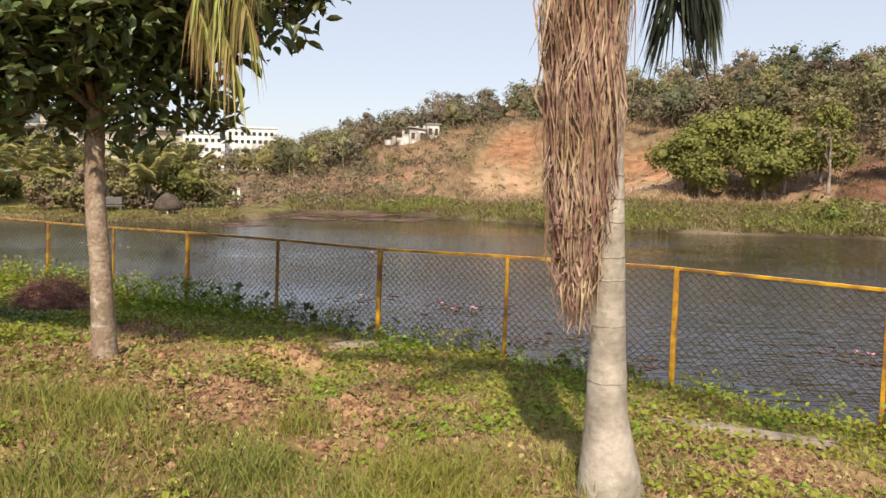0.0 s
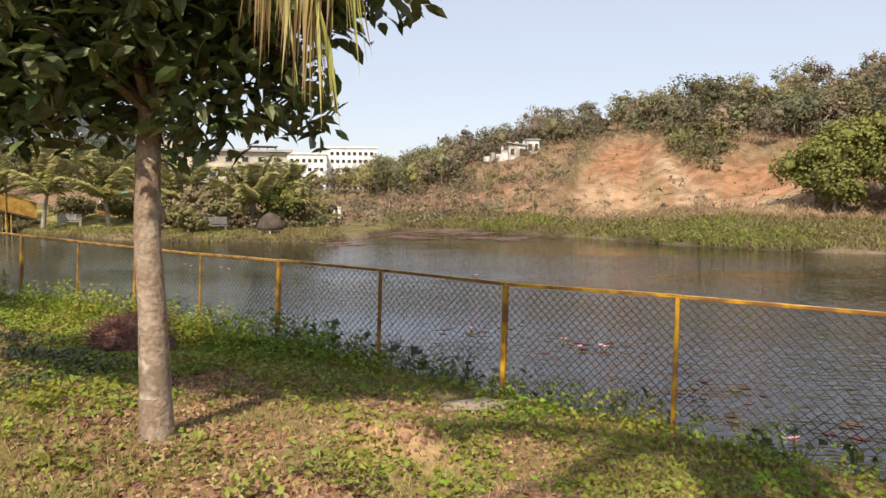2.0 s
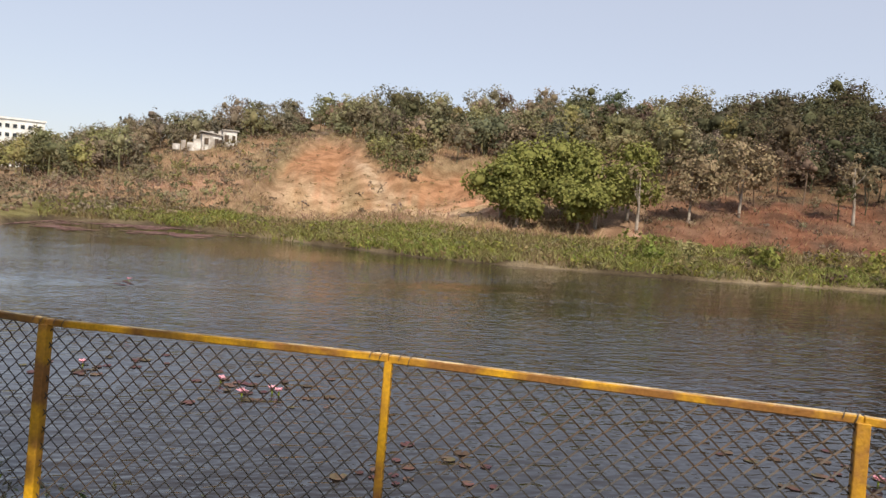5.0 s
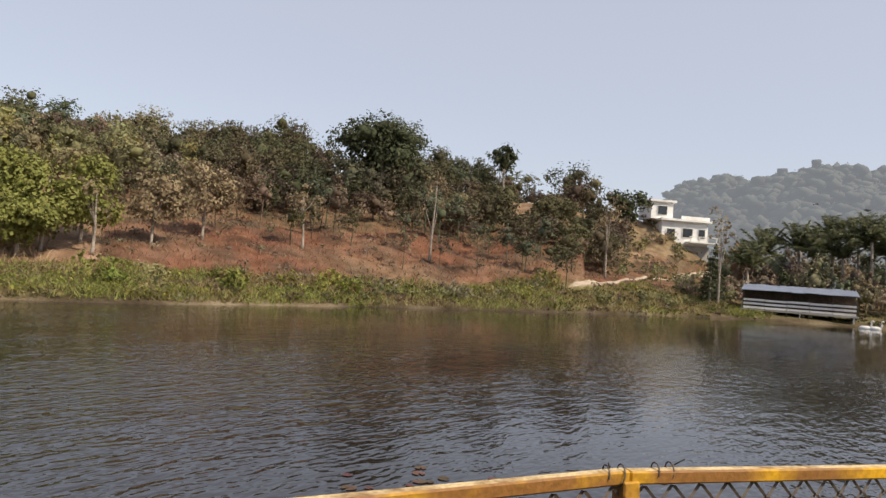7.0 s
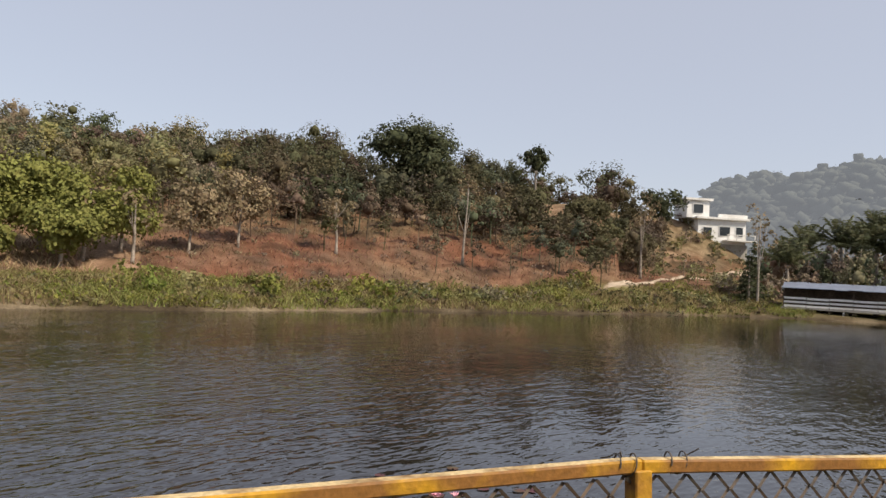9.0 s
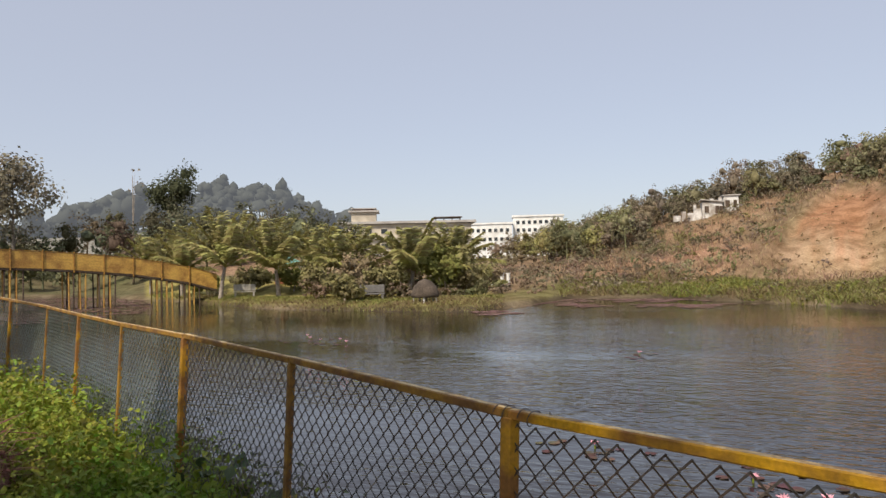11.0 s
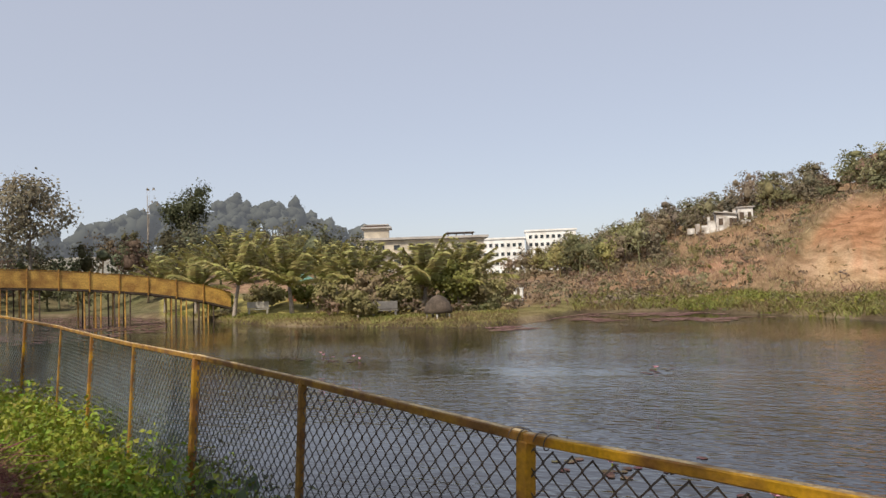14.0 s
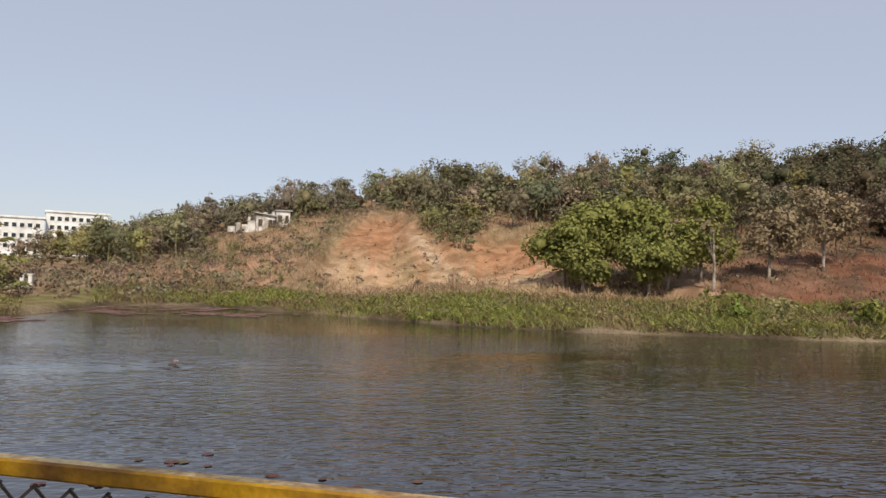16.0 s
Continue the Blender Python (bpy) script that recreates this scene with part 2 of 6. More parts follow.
def leaf_cloud(centres, size, rnd, aspect=0.5, flat=0.4, out=None, droop=0.0, facing=0.0):
    """One folded pointed leaf at each centre: arrays of vertices and faces. out: directions that the leaf tips lean to."""
    n = len(centres)
    axis = rnd.normal(size=(n, 3))
    if out is not None:
        axis = axis * 0.7 + out * 1.2
    axis[:, 2] = axis[:, 2] * flat - droop
    axis /= np.linalg.norm(axis, axis=1, keepdims=True) + 1e-9
    look_to = rnd.normal(size=(n, 3)) * 0.5 + (0, 0, 1)
    if facing and out is not None:
        # crown leaves lie like shingles over the crown, turned outwards
        look_to = out * facing * 1.6 + rnd.normal(size=(n, 3)) * 0.4 + (0, 0, 0.4)
        axis = np.cross(look_to, rnd.normal(size=(n, 3)))
        axis /= np.linalg.norm(axis, axis=1, keepdims=True) + 1e-9
    side = np.cross(axis, look_to)
    side /= np.linalg.norm(side, axis=1, keepdims=True) + 1e-9
    up = np.cross(side, axis)
    s = (size * rnd.uniform(0.65, 1.35, n))[:, None]
    a, b = axis * s, side * s * aspect * 0.5
    c = np.asarray(centres)
    verts = np.stack([c - a * 0.5, c + b - a * 0.05 + up * s * 0.06, c + a * 0.5 - up * s * 0.08, c - b - a * 0.05 + up * s * 0.06], 1).reshape(-1, 3)
    k = np.arange(n)[:, None] * 4
    faces = np.concatenate([k + [0, 1, 2], k + [0, 2, 3]], 1).reshape(-1, 3)
    return verts, faces


def sprays(lobes, count, rnd, shell=0.7, each=9):
    """Leaf places gathered into sprays over ellipsoid lobes, with outward directions."""
    c, d = lobes_cloud(lobes, max(4, count // each), rnd, shell)
    size = 0.2 * float(np.mean([min(lo[3:]) for lo in lobes]))
    c = np.repeat(c, each, 0) + rnd.normal(size=(len(c) * each, 3)) * size
    return c, np.repeat(d, each, 0)


def lobes_cloud(lobes, count, rnd, shell=0.8):
    """Points and outward directions spread over ellipsoid lobes (x, y, z, rx, ry, rz)."""
    lob = np.array(lobes, float)
    w = lob[:, 3] * lob[:, 4] + lob[:, 5] * lob[:, 3]
    pick = rnd.choice(len(lob), count, p=w / w.sum())
    d = rnd.normal(size=(count, 3))
    d /= np.linalg.norm(d, axis=1, keepdims=True)
    rad = (shell + (1 - shell) * rnd.random(count) ** 0.6)[:, None] * rnd.uniform(0.88, 1.12, (count, 1))
    return lob[pick, :3] + d * lob[pick, 3:] * rad, d


def merge(arrays):
    vs, fs, k = [], [], 0
    for v, f in arrays:
        vs.append(np.asarray(v, float))
        fs.append(np.asarray(f, int) + k)
        k += len(v)
    return np.concatenate(vs), np.concatenate(fs)


def unit_ball(levels):
    bm = bmesh.new()
    bmesh.ops.create_icosphere(bm, subdivisions=levels, radius=1.0)
    out = np.array([v.co[:] for v in bm.verts]), np.array([[v.index for v in f.verts] for f in bm.faces])
    bm.free()
    return out


BALLS = {1: unit_ball(1), 2: unit_ball(2), 3: unit_ball(3)}


def foliage_mass(lobes, rnd, levels=2, fill=0.86):
    """The close leafy inside of a crown: a knobbly mass in each lobe."""
    v0, f0 = BALLS[levels]
    arr = []
    for lo in lobes:
        p = rnd.uniform(0, 6.28, 6)
        k = 1 + 0.16 * rnd.normal(size=len(v0)) + 0.10 * np.sin(5 * v0[:, 0] + p[0]) * np.sin(5 * v0[:, 1] + p[1]) + 0.12 * np.sin(7 * v0[:, 2] + p[2] + 3 * v0[:, 0]) + 0.08 * rnd.normal(size=len(v0))
        arr.append((np.array(lo[:3]) + v0 * np.array(lo[3:]) * fill * k[:, None], f0))
    return merge(arr)


# ---- ground ----
FX = [-60, -40, -24, -20.2, -16.6, -13, -9.3, -5.73, -4.13, -2.5, -0.91, 0.75, 2.52, 4.07, 5.5, 6.95, 12, 30, 80, 600]
FY = [16, 15.7, 15.4, 15.1, 14.65, 13.95, 12.8, 11.14, 10.24, 9.40, 8.52, 7.72, 6.69, 5.44, 4.15, 2.9, -1.3, -11, -40, -420]
FZ = [0.6, 0.6, 0.55, 0.52, 0.46, 0.36, 0.23, 0.17, 0.13, 0.06, -0.03, -0.08, -0.12, -0.12, -0.12, -0.12, -0.1, 0, 0, 0]
SHORE_A = [-180, -100, -75, -62, -52, -46.7, -44, -38.5, -32, -25, -20, -16.5, -13, -5, 2, 8, 16, 22, 30, 37, 45, 53, 60, 65, 72, 77, 84, 91, 96, 102, 111, 130, 180]
SHORE_R = [80, 80, 80, 92, 95, 74, 65, 48, 42, 38, 37.5, 42, 50, 48, 42, 37.5, 33.5, 33, 33.5, 34.5, 37.5, 41.8, 46, 49.5, 58, 66, 75, 79, 88, 104, 112, 120, 120]
RIDGE_A = [-180, -70, -62, -55, -44, -37, -31, -25, -15, -10, -2.7, 5, 12.6, 26, 36, 47, 57, 67, 72, 76, 80, 86, 95, 180]
RIDGE_Z = [4, 9, 9, 11, 14, 15, 9, 4, 4, 7, 11.5, 14.5, 16.2, 17.7, 18.2, 17.0, 14, 11.5, 11, 10, 5, 3, 2.5, 3]
RIDGE_R = [150, 200, 200, 200, 210, 210, 210, 190, 140, 118, 118, 118, 118, 118, 118, 112, 100, 105, 112, 112, 112, 112, 130, 150]


CUT_A = [1.5, 3, 5, 7, 8.6, 10.6, 12.6, 13.6, 15.3, 19.4, 22.5, 24]          # the quarried red cut: compass angle, upper and lower edge
CUT_TOP = [62, 72, 79, 84, 79, 72, 67, 66, 69.5, 69.5, 69, 66]
CUT_FOOT = [59, 58, 58, 57, 56, 54, 52, 51, 49, 45, 44, 44]
TRACK_A, TRACK_R = [69.4, 70.7, 72.7, 74.9, 76.7, 79.0, 80.5], [64.5, 66.8, 71.8, 84.5, 93.8, 105, 110]
MOUNDS = ((-1.7, 6.0, 0.14, 0.2), (-1.35, 5.95, 0.07, 0.14), (-0.8, 4.25, 0.03, 0.1), (-0.6, 4.2, 0.03, 0.09), (-2.6, 5.55, 0.1, 0.09), (-0.55, 5.15, 0.1, 0.08), (-1.9, 4.6, 0.12, 0.05))   # x, y, breadth, height of low mounds


def between(x, xs, ys):
    """Straight-line interpolation in a table."""
    if x <= xs[0]:
        return ys[0]
    if x >= xs[-1]:
        return ys[-1]
    i = 1
    while xs[i] < x:
        i += 1
    return ys[i - 1] + (ys[i] - ys[i - 1]) * (x - xs[i - 1]) / (xs[i] - xs[i - 1])


def value(x, y, size, seed=0.0):
    return noise.noise(Vector((x / size, y / size, seed)))


def fence_y(x):
    return between(x, FX, FY)


def bank_side(x, y):
    """Metres from the fence line towards the camera's side of it."""
    slope = (fence_y(x + 0.5) - fence_y(x - 0.5))
    return (fence_y(x) - y) / math.sqrt(1 + slope * slope)


def ground_height(x, y):
    d = bank_side(x, y)
    zf = between(x, FX, FZ)
    if d >= 0:
        near = zf + 0.03 * min(d, 1) + 0.145 * max(0, min(d - 1, 3)) + 0.045 * max(0, min(d - 4, 7)) + min(1, d / 2) * (0.05 * value(x, y, 1.3) + 0.02 * value(x, y, 0.35, 3))
        near -= 0.15 * math.exp(-((x + 5.9) ** 2 + (y - 9.4) ** 2) / 2.2)
        for mx, my, mw, mh in MOUNDS:
            near += mh * math.exp(-((x - mx) ** 2 + (y - my) ** 2) / mw) * (1 + 0.5 * value(x, y, 0.3, 4))
    else:
        near = zf + 0.62 * max(d, -3.5) - 0.05 * value(x, y, 0.8)
    a, r = math.degrees(math.atan2(x, y - 6)), math.hypot(x, y - 6)
    rs = between(a, SHORE_A, SHORE_R) + 0.8 * value(x, y, 4.0)
    e = r - rs
    if e < 0:
        far = max(-2.0, WATER + 0.12 * e)
    else:
        hill = between(a, RIDGE_A, RIDGE_Z)
        rr = between(a, RIDGE_A, RIDGE_R)
        rise = 0.075 + 0.13 * math.exp(-(((a - 71) / 8) ** 4)) if a > -14 else 0.075 - 0.055 * min(1, (-14 - a) / 4)
        far = WATER + 0.3 * min(e, 1) + rise * max(0, min(e - 1, 12))
        if e > 11:
            start = rs + 11
            f = min(1, (r - start) / max(8, rr - start))
            far += (hill - 0.6) * (f if a < 70 else f * f) + 1.2 * value(x, y, 18) * min(1, f * 3)
            if r > rr:
                far -= min(hill * 0.8, (r - rr) * 0.12)
        # distant wooded hills
        for ca, cr, wide, deep, top in ((86, 330, 8.0, 70, 41), (77.5, 340, 5.0, 70, 24), (101, 380, 11.0, 80, 52), (122, 400, 12, 80, 44), (-40, 300, 13, 60, 26), (-66, 420, 9, 60, 34)):
            far += top * math.exp(-(((a - ca) / wide) ** 2)) * math.exp(-(((r - cr) / deep) ** 2)) * (1 + 0.12 * value(x, y, 30))
        # cut face of the red slope
        cut = math.exp(-(((a - 11) / 9) ** 4))
        if 1 < a < 24:
            lip = between(a, CUT_A, CUT_TOP)
            far += 0.9 * min(1, max(0, (r - lip + 1.5) / 2.5)) * max(0, 1 - max(0, r - lip) / 14) + 0.25 * value(x, y, 1.6, 21)
        far += cut * (0.6 * math.exp(-(((r - 76) / 6) ** 2)) - 2.3 * math.exp(-(((r - 60) / 8) ** 2)) + 0.9 * value(a * 0.45, r * 0.03, 1.0, 6) * math.exp(-(((r - 68) / 12) ** 2)))
        if e > 11:
            far += 0.35 * value(x, y, 2.6, 2) + 0.25 * value(a * 0.8, r * 0.06, 1.0, 7)
    return max(near, far)


def soil_colour(x, y, z):
    d = bank_side(x, y)
    a, r = math.degrees(math.atan2(x, y - 6)), math.hypot(x, y - 6)
    n1, n2 = value(x, y, 1.6 if r < 28 else 6.0, 5), value(x, y, 7 if r < 28 else 13.0, 9)
    if d > -1.5:
        earth, turf = Vector((0.35, 0.22, 0.12)), Vector((0.28, 0.235, 0.085))
        k = min(1, max(0, 0.55 + 1.1 * n1 + 0.5 * value(x, y, 0.5, 1)))
        c = earth.lerp(turf, k)
        for mx, my, mw, mh in MOUNDS:
            c = c.lerp(Vector((0.46, 0.29, 0.16)), min(1, 1.3 * math.exp(-((x - mx) ** 2 + (y - my) ** 2) / mw)))
        if x < -5 and d > 1.2:
            c = c.lerp(Vector((0.15, 0.09, 0.055)), min(1, max(0, 0.5 + 1.6 * value(x, y, 1.3, 13))) * min(1, d - 1.2))
        if d < 1.2:
            c = c.lerp(Vector((0.15, 0.13, 0.06)), 0.6)
        return c
    rs = between(a, SHORE_A, SHORE_R)
    e = r - rs
    mud, green = Vector((0.085, 0.065, 0.04)), Vector((0.17, 0.165, 0.055))
    red, tan, scrub = Vector((0.45, 0.21, 0.115)), Vector((0.50, 0.345, 0.22)), Vector((0.25, 0.175, 0.105))
    # haze put into the far ground's colour as one even pale grey
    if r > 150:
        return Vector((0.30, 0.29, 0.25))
    lawn = Vector((0.30, 0.26, 0.09)) if e < 22 else Vector((0.17, 0.15, 0.08))
    c = scrub.lerp(Vector((0.36, 0.22, 0.15)), min(1, max(0, 0.5 + 1.2 * n2)))
    streak = value(a * 1.7, r * 0.09, 1.0, 4)
    if -13 < a < 30 and e > 8:
        # dry straw and scrub in patches over reddish soil
        c = Vector((0.31, 0.20, 0.125)).lerp(Vector((0.22, 0.165, 0.09)), min(1, max(0, 0.5 + 1.3 * n2))).lerp(Vector((0.40, 0.235, 0.145)), min(1, max(0, 0.25 + 1.5 * n1)))
    if 0.5 < a < 24:
        top, foot = between(a, CUT_A, CUT_TOP), between(a, CUT_A, CUT_FOOT)
        edge = 2.5 * value(x, y, 5.0, 8) + 1.2 * value(x, y, 1.6, 3)
        inside = min(1, max(0, (top + edge - r) / 2.0)) * min(1, max(0, (r - foot + edge) / 3.0)) * min(1, max(0, (a - 1.5 + edge * 0.4) / 3.0))
        face = tan.lerp(red, min(1, max(0, 0.15 + (r - foot - 7) / 9 + 0.5 * n1 + 0.9 * streak)))
        face = face.lerp(Vector((0.33, 0.25, 0.13)), min(0.7, max(0, 0.15 + 1.3 * value(x, y, 4.0, 15) - (r - foot - 6) / 14)))
        pale = math.exp(-(((a - 9.3 - 0.28 * (72 - r)) / 0.7) ** 2)) * max(0, 1 - abs(r - 68) / 8)
        c = c.lerp(face.lerp(Vector((0.60, 0.47, 0.34)), min(0.8, pale)), 0.92 * inside)
    if -8 < a < -2 and abs(r - 57 - 0.4 * a) < 2.5:
        c = c.lerp(Vector((0.52, 0.31, 0.19)), min(1, max(0, 0.7 + n1)))
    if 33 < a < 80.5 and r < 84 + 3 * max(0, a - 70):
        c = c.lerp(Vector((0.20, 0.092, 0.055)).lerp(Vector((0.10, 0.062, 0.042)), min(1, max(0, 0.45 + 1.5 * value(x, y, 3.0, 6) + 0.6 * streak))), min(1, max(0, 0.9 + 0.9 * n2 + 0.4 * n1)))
    if e < 12:
        c = c.lerp(green.lerp(scrub, min(1, max(0, 0.4 + n2 + 0.5 * n1))), min(1, max(0, (12 - e) / 3)))
    c = c.lerp(lawn, min(1, max(0, (-18.5 - a + 2 * n2) / 2)) if e < 26 else 0.3) if a > -46.5 else Vector((0.13, 0.13, 0.06)).lerp(Vector((0.17, 0.14, 0.08)), min(1, max(0, 0.5 + n1)))
    c = c.lerp(Vector((0.135, 0.125, 0.055)).lerp(Vector((0.19, 0.135, 0.085)), min(1, max(0, 0.4 + 0.9 * n2 + 0.4 * n1))), min(1, max(0, (a - 80) / 4)))
    if 69 < a < 79.5 and abs(r - between(a, TRACK_A, TRACK_R)) < 0.6:
        c = Vector((0.55, 0.44, 0.33))
    return c.lerp(mud.lerp(Vector((0.23, 0.18, 0.115)), min(1, max(0, 0.2 + 2.0 * n1))), min(1, max(0, 1.6 - e)))


def build_ground():
    radii = [0.0]
    step = 0.16
    while radii[-1] < 3000:
        radii.append(radii[-1] + step)
        step = min(step * (1.017 if radii[-1] < 130 else 1.05 if radii[-1] < 420 else 1.25), 400)
    turns = [radians(k) for k in np.arange(-75, 115, 0.3)] + [radians(k) for k in np.arange(115, 285, 1.6)]   # finer where the pond and hills lie
    count = len(turns)
    verts, colours, faces = [], [], []
    for i, r in enumerate(radii):
        for k in range(count if i else 1):
            a = turns[k]
            x, y = r * math.sin(a), 6 + r * math.cos(a)
            z = ground_height(x, y) - max(0.0, min(8.0, 0.2 * (r - 200)))      # roots of the distant woods lie deeper
            verts.append((x, y, z))
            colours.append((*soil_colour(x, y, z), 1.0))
    for k in range(count):
        faces.append((0, 1 + k, 1 + (k + 1) % count))
    for i in range(1, len(radii) - 1):
        b = 1 + (i - 1) * count
        for k in range(count):
            k2 = (k + 1) % count
            faces.append((b + k, b + count + k, b + count + k2, b + k2))
    ob = mesh_object("ground", np.array(verts), faces, M_ground, smooth=True)
    ob.data.flip_normals() if ob.data.polygons[0].normal.z < 0 else None
    col = ob.data.color_attributes.new("soil", "FLOAT_COLOR", "POINT")
    col.data.foreach_set("color", np.array(colours, dtype=np.float32).ravel())
    return tagged(ob, "reddish earth and patchy turf sloping to the pond", "ground", kind="structure")


build_ground()
water = mesh_object("water", [(-160, -20, WATER), (190, -110, WATER), (190, 75, WATER), (-160, 140, WATER)], [(0, 1, 2, 3)], M_water)
tagged(water, "brown rippled pond water reflecting the hill", "water", kind="structure")


# ---- fence ----
LEAN = Vector((0.028, 0.054, 1.0))
POSTS = [(-21.7, 15.26), (-19.8, 15.08), (-17.9, 14.85), (-16.0, 14.6), (-14.2, 14.25), (-12.4, 13.85), (-10.6, 13.35), (-8.95, 12.72), (-7.3, 11.88),
         (-5.73, 11.08), (-4.16, 10.27), (-2.5, 9.36), (-0.91, 8.52), (0.75, 7.72), (2.52, 6.69), (4.07, 5.44), (5.5, 4.15), (6.95, 2.9), (8.4, 1.7), (9.85, 0.5)]
TOPS = (1.75, 1.73, 1.70, 1.66, 1.60, 1.51, 1.41, 1.34, 1.30, 1.27, 1.26, 1.24, 1.195, 1.20, 1.20, 1.17)


def chain_link(thick=0.0034):
    """Zigzag wires of a 1 m wide, 1 m high panel, in the xz plane."""
    pieces, cells, rows = [], 42, 25
    for i in range(cells):
        flip = 1 if i % 2 else -1
        pts = []
        for k in range(rows + 1):
            x = (i + 0.5 + (0.5 if (k % 2 == 0) else -0.5) * flip) / cells
            pts.append((x, 0.004 * (1 if k % 2 else -1) * flip, k / rows))
        pieces.append(tube(pts, [thick] * len(pts), 3, False))
    return joined(pieces)


def build_fence():
    fence = thing("fence", (0, 0, 0), "yellow painted steel fence with chain-link mesh along the bank", "fence")
    wires = None
    tops = []
    for i, (x, y) in enumerate(POSTS):
        z1 = TOPS[i] if i < len(TOPS) else ground_height(x, y) + 1.2
        tops.append(Vector((x, y, 0)) + LEAN * z1)
    for i, (x, y) in enumerate(POSTS):
        top = tops[i]
        foot = Vector((x, y, 0)) + LEAN * (ground_height(x, y) - 0.2)
        thick = 0.027 if i % 2 == 0 else 0.019
        bm = bmesh.new()
        ahead = Vector((*POSTS[min(i + 1, len(POSTS) - 1)], 0)) - Vector((*POSTS[max(i - 1, 0)], 0))
        rot = Matrix.Rotation(math.atan2(ahead.y, ahead.x), 4, "Z")
        box(bm, (0, 0, 0), (thick * 2, thick * 2, (top - foot).length), rot, 0.004)
        bmesh.ops.rotate(bm, verts=bm.verts, matrix=Vector((0, 0, 1)).rotation_difference(top - foot).to_matrix())
        bmesh.ops.translate(bm, verts=bm.verts, vec=(top + foot) / 2)
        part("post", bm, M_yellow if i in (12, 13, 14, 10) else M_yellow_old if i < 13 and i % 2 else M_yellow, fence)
    for i in range(len(POSTS) - 1):
        a, b = tops[i] + Vector((0, 0, 0.012)), tops[i + 1] + Vector((0, 0, 0.012))
        d = b - a
        bm = bmesh.new()
        box(bm, (0, 0, 0), (d.length - 0.003, 0.039, 0.037), None, 0.005)
        for v in bm.verts:
            v.co.z += 0.003 * math.sin(v.co.x * 3 + i)
        bmesh.ops.rotate(bm, verts=bm.verts, matrix=(Matrix.Rotation(math.atan2(d.y, d.x), 4, "Z") @ Matrix.Rotation(-math.asin(d.z / d.length), 4, "Y")).to_3x3())
        bmesh.ops.translate(bm, verts=bm.verts, vec=(a + b) / 2)
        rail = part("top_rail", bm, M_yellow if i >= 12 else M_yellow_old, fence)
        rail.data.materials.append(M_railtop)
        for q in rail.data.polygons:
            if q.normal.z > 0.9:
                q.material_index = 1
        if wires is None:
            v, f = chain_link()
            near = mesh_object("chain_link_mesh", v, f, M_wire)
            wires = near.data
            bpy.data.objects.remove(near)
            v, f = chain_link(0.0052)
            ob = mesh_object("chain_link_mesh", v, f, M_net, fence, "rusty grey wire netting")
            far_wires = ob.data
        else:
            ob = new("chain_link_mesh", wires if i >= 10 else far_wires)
            ob.parent = fence
            ob["label"] = "rusty grey wire netting"
        high = 1.12
        la, lb = tops[i] - LEAN * high, tops[i + 1] - LEAN * high
        ux, uz = (lb - la), LEAN * (high - 0.02)
        uy = ux.cross(uz).normalized()
        m = Matrix.Identity(4)
        m.col[0], m.col[1], m.col[2], m.col[3] = (*ux, 0), (*uy, 0), (*uz, 0), (*la, 1)
        ob.matrix_basis = m
    rnd = np.random.default_rng(2)
    for i in (12, 13, 14, 15):
        along = (tops[i + 1] - tops[i - 1]).normalized()
        for s in (-1, 1):
            c = tops[i] + along * s * rnd.uniform(0.05, 0.1) + Vector((0, 0, 0.012))
            out = along.cross(Vector((0, 0, 1))).normalized()
            pts = [c + out * 0.03 * math.cos(u) * 1.0 + Vector((0, 0, 1)) * 0.03 * math.sin(u) + along * 0.008 * u for u in np.linspace(0, 9.5, 22)]
            pts += [pts[-1] + along * s * 0.03 + Vector((0, 0, 0.015)), pts[-1] + along * s * 0.05 + out * 0.02 + Vector((0, 0, 0.035))]
            v, f = tube(pts, [0.0022] * len(pts), 5)
            mesh_object("tie_wire", v, f, M_wire, fence, "twisted binding wire")
    return fence


build_fence()


